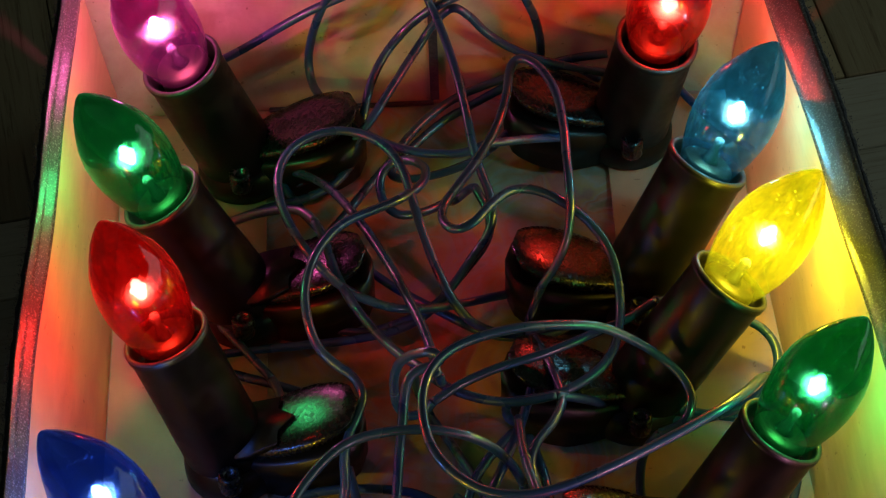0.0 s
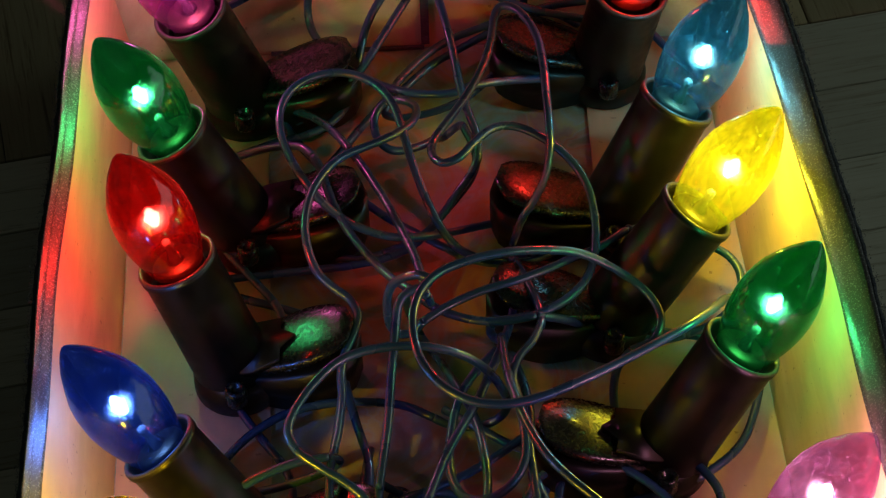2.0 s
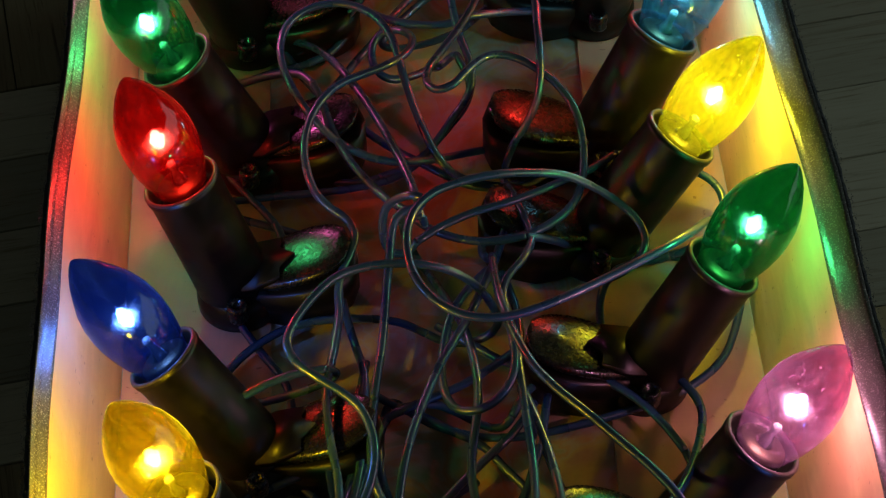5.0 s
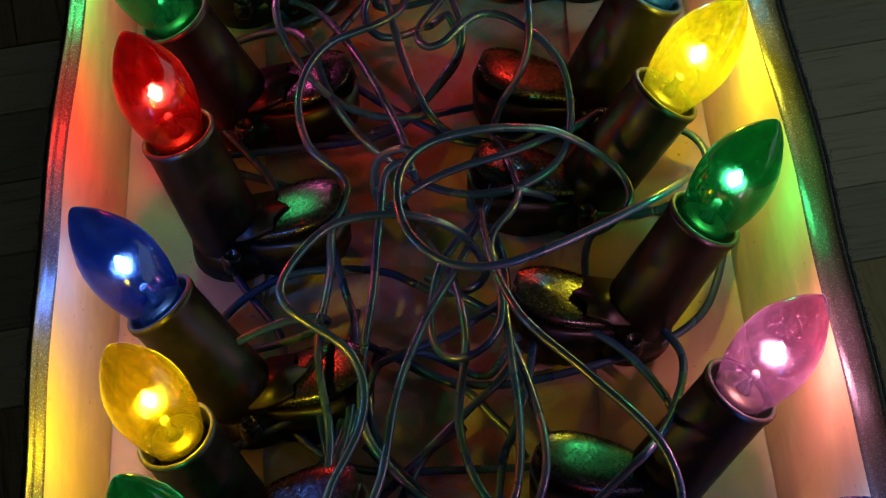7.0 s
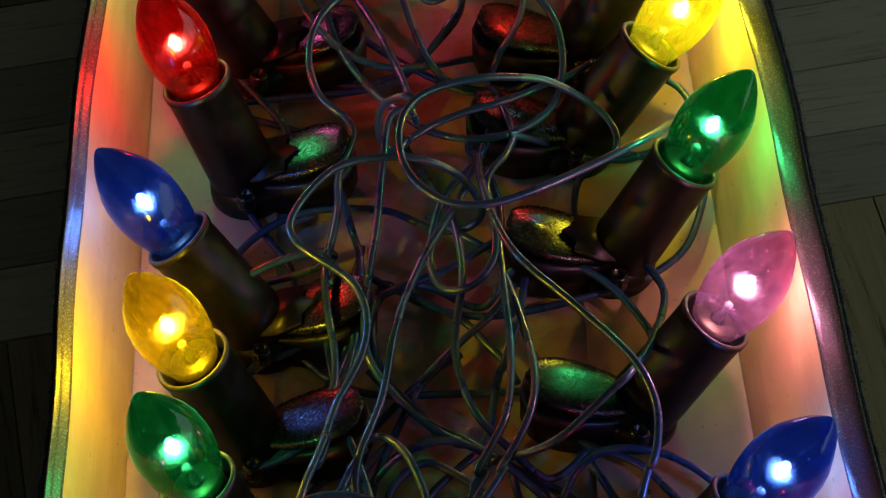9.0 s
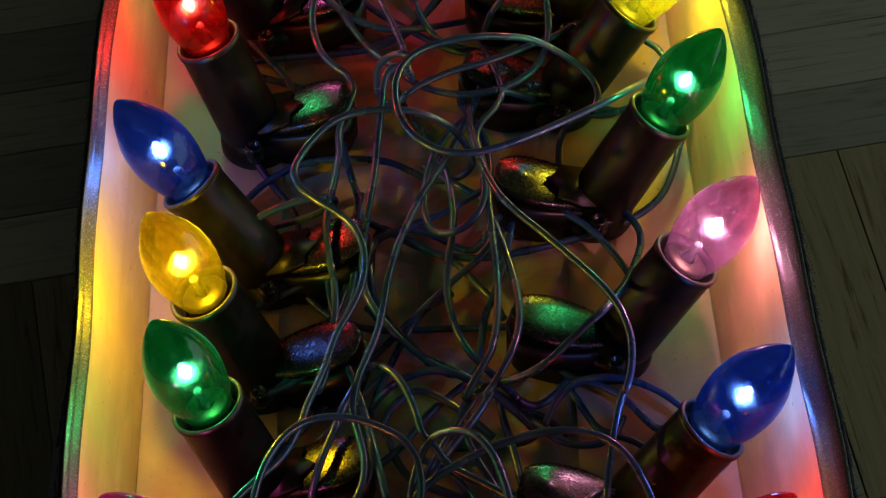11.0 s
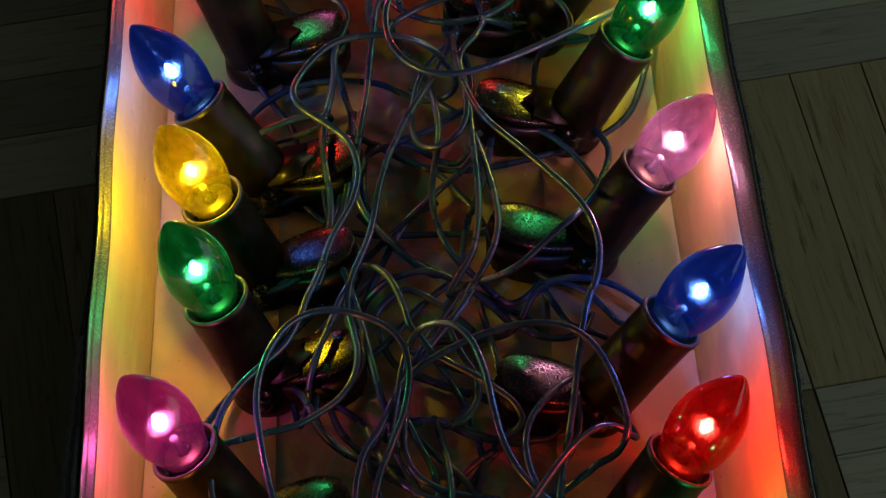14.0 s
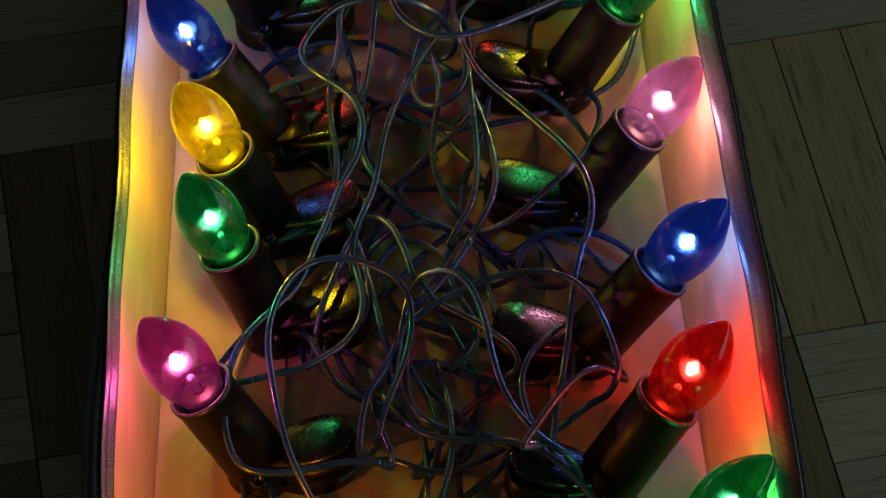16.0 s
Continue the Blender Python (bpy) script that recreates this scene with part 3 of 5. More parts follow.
wire([(-0.41, 11.60, 6.14), (-0.06, 11.53, 5.11), (0.25, 10.82, 4.71), (0.52, 9.73, 4.59), (0.74, 8.67, 4.38), (0.90, 7.81, 4.01), (1.03, 6.98, 3.60), (1.22, 6.28, 3.20), (1.47, 5.63, 2.79), (1.51, 5.04, 2.36), (1.26, 4.65, 1.92), (0.82, 4.24, 1.52), (0.31, 3.58, 1.28), (-0.20, 3.01, 1.12), (-0.89, 2.65, 0.96), (-1.66, 2.44, 0.80)])
wire([(2.55, 11.60, 5.83), (2.90, 11.60, 4.87), (3.20, 11.60, 3.95), (3.36, 11.63, 2.83), (3.32, 11.56, 1.66), (3.11, 11.03, 1.14), (2.68, 10.23, 1.08), (2.17, 9.55, 1.05), (1.69, 9.09, 1.00)])
wire([(2.78, 2.29, 2.50), (3.22, 2.57, 3.15), (3.54, 2.94, 3.80), (3.68, 3.45, 4.46), (3.68, 4.07, 4.95), (3.67, 5.06, 5.03), (3.67, 6.24, 5.01), (3.55, 7.51, 5.00), (3.23, 8.47, 4.96), (2.82, 9.08, 4.84), (2.45, 9.22, 4.71), (2.24, 8.86, 4.58), (2.10, 8.03, 4.47), (1.76, 6.93, 4.39), (1.18, 5.80, 4.31), (0.54, 4.82, 4.25), (0.09, 4.02, 4.31), (0.03, 3.26, 4.50), (0.34, 2.74, 4.73), (0.86, 2.79, 4.91), (1.39, 3.41, 4.92), (1.97, 4.00, 4.80), (2.60, 4.14, 4.67), (3.33, 3.86, 4.52), (4.14, 3.25, 4.25), (4.70, 2.43, 3.91), (4.91, 1.45, 3.57), (4.87, 0.37, 3.26), (4.59, -0.65, 3.15), (3.95, -1.44, 3.10), (2.90, -2.00, 3.05), (1.57, -2.16, 3.00)])
wire([(2.90, -2.16, 3.20), (2.02, -2.25, 3.12), (1.10, -2.11, 3.04), (0.28, -1.74, 2.96), (-0.31, -1.27, 2.88), (-0.80, -0.64, 2.80)])
wire([(-2.36, 7.60, 0.80), (-1.51, 8.70, 0.90), (-0.89, 9.64, 1.00), (-0.14, 10.46, 1.10), (0.78, 11.15, 1.17), (1.85, 11.57, 1.27), (3.05, 11.62, 1.72), (4.23, 11.60, 2.15), (5.44, 11.60, 2.32)])
wire([(-1.28, 8.98, 0.60), (-0.58, 9.70, 0.72), (0.21, 10.41, 0.83), (1.11, 10.97, 0.90), (2.13, 11.45, 1.11), (3.30, 11.61, 1.71), (4.31, 11.61, 1.82), (5.20, 11.60, 1.19)])
wire([(2.63, 3.75, 0.60), (1.57, 3.28, 0.94), (0.53, 2.80, 1.27), (-0.49, 2.40, 1.60), (-1.43, 2.19, 1.95), (-2.31, 2.22, 2.40), (-3.01, 2.39, 2.88), (-3.55, 2.68, 3.38), (-4.06, 3.23, 3.82), (-4.49, 4.13, 4.03), (-4.70, 5.09, 4.09), (-4.63, 5.93, 4.13), (-4.27, 6.61, 4.17), (-3.63, 7.08, 4.17), (-2.88, 7.25, 4.13), (-2.13, 7.07, 4.08), (-1.51, 6.58, 4.03), (-1.11, 5.92, 3.91), (-0.89, 5.22, 3.69), (-0.71, 4.46, 3.44), (-0.49, 3.63, 3.20), (-0.18, 2.70, 2.91), (0.19, 1.99, 2.50), (0.69, 1.52, 2.06), (1.39, 1.38, 1.63), (2.23, 1.53, 1.20)])
wire([(0.25, 6.56, 1.50), (-0.49, 5.97, 1.76), (-1.21, 5.69, 2.02), (-1.67, 5.99, 2.28), (-1.75, 6.60, 2.54), (-1.45, 6.99, 2.80), (-0.86, 6.91, 3.06), (-0.41, 6.33, 3.32), (-0.52, 5.55, 3.55), (-1.10, 4.87, 3.74), (-1.92, 4.30, 3.92), (-2.64, 3.81, 4.09), (-3.15, 3.31, 4.17), (-3.57, 2.70, 4.13), (-3.84, 2.00, 4.08), (-3.97, 1.15, 4.01), (-3.90, 0.32, 3.85), (-3.65, -0.37, 3.60), (-3.22, -0.77, 3.33), (-2.72, -1.08, 3.08), (-2.47, -1.58, 2.91), (-2.62, -2.20, 2.78), (-2.90, -2.81, 2.65), (-3.04, -3.51, 2.52), (-3.03, -4.31, 2.39), (-3.15, -5.19, 2.26), (-3.33, -6.14, 2.13), (-3.43, -7.11, 2.00)])
wire([(-4.75, 8.60, 1.00), (-4.17, 7.95, 1.50), (-3.53, 7.10, 2.02), (-2.95, 6.03, 2.47), (-2.42, 4.97, 2.68), (-1.89, 3.80, 2.83), (-1.37, 2.44, 3.02), (-0.95, 1.08, 3.33), (-0.65, -0.10, 3.67), (-0.46, -1.20, 4.00)])
wire([(-3.72, 4.76, 3.00), (-3.45, 4.16, 2.92), (-3.27, 3.41, 2.85), (-3.01, 2.54, 2.83), (-2.59, 1.55, 2.88), (-2.05, 0.57, 2.99), (-1.46, -0.43, 3.25), (-0.91, -1.20, 3.62), (-0.31, -1.89, 4.00)])
wire([(-6.95, 1.83, 0.60), (-6.01, 1.88, 0.65), (-4.99, 1.93, 0.69), (-3.88, 1.96, 0.74), (-2.74, 2.03, 0.78), (-1.67, 2.21, 0.83), (-0.89, 2.51, 0.88), (-0.35, 2.97, 0.92), (0.15, 3.60, 0.97), (0.72, 4.29, 1.09), (1.20, 4.85, 1.30), (1.45, 5.37, 1.54), (1.39, 5.94, 1.77), (1.08, 6.63, 2.00)])
wire([(-6.93, 3.11, 1.00), (-6.47, 2.52, 0.90), (-6.00, 1.94, 0.80), (-5.53, 1.35, 0.70), (-5.15, 0.87, 0.60)])
wire([(-3.26, 5.79, 0.80), (-2.61, 5.07, 0.80), (-1.95, 4.35, 0.80), (-1.23, 3.69, 0.80), (-0.44, 3.11, 0.80), (0.39, 2.54, 0.75), (1.16, 2.09, 0.70), (2.05, 1.93, 0.65), (3.00, 2.15, 0.60)])
wire([(-1.57, -2.03, 3.50), (-1.55, -1.86, 4.00), (-1.39, -1.78, 4.50), (-1.03, -1.91, 5.03), (-0.57, -2.15, 5.44), (-0.28, -2.31, 5.41), (-0.44, -2.46, 5.25), (-0.85, -2.52, 5.14), (-1.16, -2.72, 4.98), (-1.30, -3.09, 4.64), (-1.39, -3.68, 4.25), (-1.51, -4.44, 3.86), (-1.60, -5.27, 3.52), (-1.71, -6.22, 3.36), (-1.88, -7.28, 3.25), (-2.00, -7.99, 3.13), (-1.96, -7.74, 3.00), (-2.07, -8.42, 2.87), (-2.15, -9.52, 2.75), (-2.11, -10.58, 2.64), (-1.85, -11.32, 2.48), (-1.33, -11.96, 2.14), (-0.61, -12.62, 1.75), (0.16, -13.10, 1.37), (0.89, -13.29, 1.00)])
wire([(10.26, -1.69, 1.50), (9.40, -1.52, 2.54), (8.64, -2.15, 3.58), (8.01, -3.34, 4.64), (7.19, -4.48, 5.45), (6.25, -5.21, 5.69), (5.23, -5.84, 5.78), (4.16, -6.49, 5.91), (3.14, -7.03, 6.01), (2.27, -7.35, 6.07), (1.44, -7.45, 6.12), (0.61, -7.27, 6.17), (-0.13, -6.67, 6.17), (-0.62, -5.81, 6.13), (-0.81, -4.86, 6.08), (-0.78, -3.91, 6.02), (-0.48, -3.03, 5.92), (0.13, -2.33, 5.80), (1.05, -1.85, 5.68), (2.09, -1.52, 5.52), (3.16, -1.20, 5.13), (4.19, -0.95, 4.62), (5.09, -1.03, 4.08), (5.86, -1.31, 3.59), (6.42, -1.79, 3.27), (6.63, -2.42, 3.02), (6.36, -2.96, 2.76), (5.70, -3.11, 2.50)])
wire([(-0.52, -2.03, 3.00), (0.32, -1.49, 3.06), (1.36, -1.04, 3.12), (2.46, -0.73, 3.17), (3.38, -0.36, 3.17), (4.17, 0.06, 3.12), (5.05, 0.51, 3.06), (5.94, 1.18, 3.00)])
wire([(2.45, 0.50, 2.50), (2.76, -0.51, 2.71), (2.98, -1.47, 2.92), (3.04, -2.34, 3.14), (2.75, -3.16, 3.35), (2.27, -3.88, 3.47), (2.05, -4.50, 3.43), (2.12, -5.22, 3.36), (2.26, -6.15, 3.30), (2.28, -7.11, 3.23), (2.04, -7.77, 3.07), (1.55, -8.20, 2.83), (0.95, -8.28, 2.57), (0.41, -7.94, 2.31), (0.12, -7.14, 2.08), (0.08, -6.17, 2.00), (0.20, -5.22, 2.00), (0.46, -4.21, 2.00), (0.99, -3.27, 2.00), (1.66, -2.50, 2.00)])
wire([(2.56, 0.20, 2.00), (2.27, -1.11, 2.21), (1.93, -2.39, 2.42), (1.48, -3.64, 2.63), (1.02, -4.85, 2.83), (0.50, -5.95, 3.04), (0.00, -7.04, 3.24), (-0.44, -8.31, 3.49), (-0.87, -9.76, 3.84), (-1.19, -11.19, 3.98), (-1.39, -12.47, 3.95), (-1.61, -13.56, 3.90), (-1.96, -14.55, 3.87), (-2.31, -15.50, 3.79), (-2.46, -16.50, 3.56), (-2.28, -17.37, 3.36), (-2.09, -18.39, 3.19), (-2.24, -19.39, 3.05), (-2.77, -20.35, 3.08), (-3.58, -21.09, 3.18), (-4.46, -21.67, 3.29), (-5.44, -21.99, 3.40), (-6.29, -22.29, 3.50)])
wire([(1.85, -4.18, 2.00), (1.56, -4.11, 2.72), (1.10, -4.06, 3.44), (0.43, -4.10, 4.13), (-0.41, -4.15, 4.56), (-1.36, -4.21, 4.73), (-2.29, -4.44, 4.87), (-3.07, -4.89, 4.99), (-3.73, -5.61, 5.01), (-4.28, -6.48, 5.00), (-4.50, -7.23, 5.00), (-4.26, -7.86, 4.93), (-3.63, -8.38, 4.79), (-2.92, -8.85, 4.64), (-2.41, -9.33, 4.50), (-2.09, -10.04, 4.36), (-2.01, -10.90, 4.21), (-2.20, -11.84, 4.07), (-2.57, -12.69, 4.00), (-3.00, -13.61, 4.00), (-3.35, -14.77, 4.00), (-3.65, -15.77, 4.00)])
wire([(-3.34, -14.96, 4.20), (-3.64, -15.99, 4.39), (-3.93, -16.88, 4.58), (-4.20, -17.94, 4.77), (-4.68, -19.10, 4.94), (-5.41, -19.96, 5.00), (-6.20, -20.80, 5.00), (-6.77, -21.72, 5.01), (-7.08, -22.63, 4.99), (-7.21, -23.61, 4.88), (-7.29, -24.23, 4.65), (-7.24, -25.22, 4.41), (-6.91, -26.22, 4.17), (-6.25, -26.69, 3.98), (-5.14, -26.74, 3.85), (-3.85, -26.46, 3.73), (-2.59, -26.16, 3.62), (-1.41, -26.19, 3.50)])
wire([(-7.43, -8.69, 2.50), (-6.83, -8.22, 2.79), (-5.99, -7.75, 3.05), (-5.06, -7.30, 3.15), (-4.21, -6.96, 3.09), (-3.45, -6.80, 3.00)])
wire([(-3.27, -0.78, 1.00), (-3.09, -2.22, 1.64), (-3.03, -3.94, 2.23), (-3.18, -5.66, 2.63), (-3.39, -7.01, 2.85), (-3.45, -8.13, 2.97), (-3.34, -9.41, 2.92), (-3.15, -10.73, 2.80), (-3.16, -11.91, 2.54), (-3.48, -12.95, 2.20), (-4.06, -13.67, 1.92), (-4.89, -14.17, 1.70), (-5.90, -14.47, 1.50)])
wire([(-2.96, -2.86, 1.20), (-2.81, -3.81, 1.42), (-2.59, -4.94, 1.64), (-2.34, -6.09, 1.85), (-2.32, -7.18, 1.99), (-2.45, -8.34, 2.01), (-2.49, -9.51, 2.01), (-2.68, -10.63, 1.99), (-3.07, -11.66, 1.85), (-3.81, -12.62, 1.64), (-4.69, -13.49, 1.42), (-5.38, -14.12, 1.20)])
wire([(-0.19, -1.40, 0.50), (0.39, -3.05, 1.14), (0.84, -4.57, 1.73), (1.06, -5.98, 2.13), (1.14, -7.29, 2.35), (1.06, -8.36, 2.43), (0.89, -9.35, 2.26), (0.82, -10.36, 2.06), (0.96, -11.48, 2.01), (1.28, -12.55, 1.99), (1.75, -13.27, 1.82), (2.44, -13.86, 1.43), (3.25, -14.54, 1.00)])
wire([(2.13, -2.70, 2.00), (2.43, -4.18, 2.31), (2.52, -5.44, 2.64), (2.42, -6.64, 2.92), (2.47, -7.89, 3.05), (2.53, -9.10, 3.12), (2.61, -10.33, 3.18), (2.62, -11.72, 3.26), (2.52, -13.07, 3.36), (2.29, -14.16, 3.44), (1.77, -15.21, 3.43), (1.38, -15.95, 3.29), (1.68, -15.86, 3.13), (1.19, -16.59, 2.93), (0.41, -17.74, 2.63), (-0.20, -18.91, 2.31), (-0.57, -20.00, 2.00)])
wire([(1.81, -2.74, 3.00), (1.86, -4.08, 3.48), (1.99, -5.33, 3.95), (2.28, -6.83, 4.44), (2.75, -8.31, 4.88), (3.38, -9.37, 5.10), (4.22, -10.39, 5.22), (5.09, -11.50, 5.34), (5.90, -12.54, 5.44), (6.50, -13.42, 5.43), (6.88, -14.24, 5.32), (7.06, -15.17, 5.19), (6.99, -16.19, 5.07), (6.79, -16.86, 4.90), (6.70, -16.83, 4.67), (6.47, -17.54, 4.43), (6.24, -18.60, 4.19), (6.06, -19.73, 3.95), (5.86, -21.10, 3.71), (5.60, -22.57, 3.48), (5.35, -23.76, 3.24), (5.16, -25.02, 3.00)])
wire([(7.01, -5.98, 1.20), (7.52, -6.86, 1.46), (7.84, -7.66, 1.70), (7.87, -8.62, 2.07), (7.54, -10.19, 2.97), (6.97, -12.02, 4.05), (6.30, -13.46, 4.89), (5.62, -14.16, 4.89), (4.91, -14.78, 4.69), (4.18, -15.39, 4.47), (3.45, -15.57, 4.02), (2.66, -15.49, 3.50), (1.86, -15.40, 3.00)])
wire([(2.50, -7.49, 2.50), (2.77, -8.58, 2.75), (3.03, -9.81, 3.00), (3.28, -11.29, 3.26), (3.35, -12.77, 3.48), (3.11, -14.02, 3.54), (2.56, -15.23, 3.55), (2.08, -16.09, 3.58), (2.24, -16.01, 3.58), (1.61, -17.01, 3.46), (0.71, -18.16, 3.30), (-0.00, -19.22, 3.15), (-0.39, -20.20, 3.00)])
wire([(2.19, -7.32, 0.80), (2.59, -6.77, 1.15), (3.21, -6.50, 1.47), (4.05, -6.40, 1.61), (4.95, -6.64, 1.61), (5.90, -7.27, 1.50), (6.71, -8.09, 1.27), (7.37, -9.03, 1.00)])
wire([(7.30, 11.41, 1.50), (7.70, 10.66, 1.46), (8.35, 9.65, 1.42), (9.12, 8.70, 1.38), (9.84, 7.99, 1.34), (10.52, 7.15, 1.30), (11.05, 5.78, 1.26), (11.24, 4.24, 1.21), (11.11, 3.05, 1.16), (10.87, 2.34, 1.11), (10.55, 0.37, 1.05), (10.11, -1.79, 1.00), (9.68, -3.31, 0.95), (9.35, -4.45, 0.89), (8.92, -5.42, 0.84), (8.20, -6.17, 0.79), (7.14, -6.78, 0.74), (5.56, -7.31, 0.70), (3.69, -7.79, 0.66), (2.08, -7.99, 0.62), (0.75, -7.79, 0.58), (-0.39, -7.24, 0.54), (-1.35, -6.46, 0.50)])
wire([(8.62, 1.12, 2.00), (9.07, 0.87, 1.83), (9.37, 0.39, 1.67), (9.36, -0.27, 1.50), (8.91, -0.94, 1.33), (8.22, -1.37, 1.17), (7.55, -1.49, 1.00)])
wire([(-6.97, -1.30, 1.20), (-6.83, -1.91, 0.83), (-6.36, -2.91, 0.54), (-5.70, -4.09, 0.53), (-4.95, -5.29, 0.60)])
wire([(-6.91, -5.38, 0.50), (-6.43, -4.79, 0.64), (-5.78, -4.24, 0.79), (-4.87, -3.74, 0.92), (-3.82, -3.46, 0.97), (-2.59, -3.39, 0.92), (-1.27, -3.55, 0.86), (-0.33, -4.03, 0.80)])
wire([(-6.33, -10.17, 0.60), (-5.82, -9.76, 0.77), (-5.01, -9.36, 0.91), (-4.00, -9.03, 0.91), (-2.92, -8.54, 0.77), (-2.14, -7.81, 0.60)])
wire([(-1.42, -11.70, 0.50), (-0.79, -11.08, 0.63), (-0.06, -10.33, 0.75), (0.69, -9.51, 0.80), (1.37, -8.79, 0.80), (2.10, -8.01, 0.75), (2.72, -7.04, 0.63), (3.34, -5.80, 0.50)])
wire([(-3.11, -10.50, 0.50), (-2.31, -10.89, 0.50), (-1.02, -11.06, 0.50), (0.64, -11.05, 0.50), (2.25, -11.06, 0.50), (3.69, -10.99, 0.50)])
wire([(-3.64, -28.71, 3.50), (-4.05, -27.91, 3.98), (-4.49, -27.14, 4.46), (-4.91, -26.11, 4.90), (-5.28, -24.64, 5.14), (-5.51, -23.24, 5.30), (-5.64, -22.06, 5.43), (-5.56, -20.80, 5.39), (-5.19, -19.47, 5.24), (-4.57, -18.38, 5.08), (-3.73, -17.75, 4.92), (-2.69, -17.58, 4.77), (-1.64, -17.84, 4.61), (-0.80, -18.26, 4.39), (-0.30, -18.90, 4.08), (-0.16, -19.91, 3.76), (-0.37, -21.22, 3.49), (-0.84, -22.56, 3.31), (-1.28, -23.72, 3.16), (-1.53, -24.81, 3.00)])
wire([(-2.40, -14.50, 2.00), (-2.20, -14.30, 2.63), (-1.80, -14.50, 3.28), (-1.30, -15.00, 3.83), (-0.80, -15.70, 4.01), (-0.40, -16.70, 4.01), (-0.10, -17.80, 3.99), (0.24, -18.08, 3.75), (0.73, -18.80, 3.59), (1.50, -19.24, 3.44), (2.32, -19.67, 3.28), (3.02, -20.13, 3.13), (3.63, -20.60, 2.93), (3.96, -21.11, 2.63), (3.75, -21.47, 2.31), (3.13, -21.58, 2.00)])
wire([(-0.88, -21.89, 3.00), (-0.65, -20.51, 3.16), (-0.46, -19.34, 3.32), (-0.19, -18.45, 3.53), (0.24, -18.02, 3.99), (0.91, -18.09, 4.52), (1.65, -18.56, 4.95), (2.19, -19.31, 5.03), (2.54, -20.30, 5.02), (2.75, -21.29, 4.97), (2.91, -22.18, 4.75), (3.17, -23.17, 4.47), (3.56, -24.03, 4.20), (4.08, -24.75, 3.97), (4.71, -25.36, 3.73), (5.54, -25.93, 3.50)])
wire([(-1.27, -21.56, 2.50), (-0.77, -20.41, 2.96), (-0.14, -19.66, 3.43), (0.88, -19.11, 3.87), (2.15, -18.64, 4.23), (3.45, -18.37, 4.55), (4.71, -18.42, 4.83), (5.84, -18.75, 4.91), (6.67, -19.44, 4.78), (7.24, -20.58, 4.62), (7.61, -21.78, 4.41), (7.73, -22.69, 4.12), (7.35, -23.46, 3.81), (6.57, -23.79, 3.50)])
wire([(7.83, -22.17, 3.00), (7.29, -22.05, 3.33), (6.64, -22.33, 3.68), (5.89, -23.08, 3.97), (5.18, -24.02, 4.08), (4.47, -25.11, 4.13), (3.90, -26.06, 4.20)])
wire([(5.98, -19.31, 2.50), (5.60, -19.78, 2.87), (4.95, -20.61, 3.26), (4.32, -21.69, 3.60), (4.04, -22.76, 3.75), (4.09, -23.72, 3.68), (4.36, -24.66, 3.59), (4.74, -25.54, 3.50)])
wire([(-2.82, -13.31, 2.00), (-2.52, -14.41, 2.34), (-2.12, -16.01, 2.68), (-1.71, -18.03, 2.97), (-1.33, -19.84, 3.02), (-0.99, -21.20, 3.00), (-0.67, -22.40, 3.00)])
wire([(-0.33, -18.20, 2.00), (-0.30, -19.92, 2.29), (-0.40, -21.39, 2.58), (-0.36, -22.63, 2.85), (0.00, -23.62, 2.92), (0.79, -24.18, 2.80), (1.82, -24.45, 2.64), (2.93, -24.55, 2.50)])
wire([(-0.53, -19.64, 3.00), (-0.83, -20.70, 3.21), (-1.30, -21.98, 3.39), (-1.84, -22.91, 3.39), (-2.12, -23.95, 3.21), (-2.25, -25.15, 3.00)])
wire([(-1.83, -22.61, 3.00), (-1.61, -23.64, 3.00), (-1.32, -24.57, 3.00), (-1.04, -25.43, 3.00)])
wire([(-3.96, -20.22, 2.50), (-3.54, -21.03, 1.99), (-2.83, -21.64, 1.52), (-1.90, -22.03, 1.24), (-0.94, -22.13, 1.00)])
wire([(-4.26, -20.00, 1.00), (-4.04, -19.66, 1.67), (-3.90, -19.09, 2.37), (-3.62, -18.26, 2.93), (-3.20, -17.13, 3.03), (-2.76, -15.85, 3.00), (-2.29, -14.87, 3.00)])
wire([(-0.94, -20.49, 0.60), (-0.26, -20.23, 0.80), (0.57, -20.10, 1.02), (1.49, -20.42, 1.17), (2.52, -20.90, 1.08), (3.64, -21.17, 0.94), (4.65, -20.97, 0.80)])
wire([(4.12, -15.52, 0.80), (4.63, -14.68, 1.20), (5.36, -14.30, 1.63), (6.31, -14.35, 1.94), (7.34, -14.52, 1.86), (8.23, -14.88, 1.67), (8.97, -15.44, 1.50)])
wire([(-1.85, -20.68, 1.50), (-1.50, -21.82, 2.00), (-0.99, -23.16, 2.52), (-0.00, -24.46, 2.95), (1.45, -24.95, 3.03), (3.34, -25.06, 3.02), (4.75, -25.55, 2.97), (5.79, -26.37, 2.68), (6.62, -27.31, 2.34), (7.20, -28.25, 2.00)])
wire([(-6.83, -24.80, 1.00), (-6.76, -25.87, 1.10), (-6.56, -27.19, 1.20)])
wire([(-5.95, -24.82, 1.00), (-5.68, -26.26, 1.65), (-5.18, -27.64, 1.98), (-4.34, -28.69, 2.00)])
wire([(0.72, -20.67, 2.00), (1.12, -22.53, 2.42), (1.31, -24.31, 2.79), (1.21, -25.90, 2.89), (0.82, -27.25, 2.72), (0.36, -28.36, 2.50)])
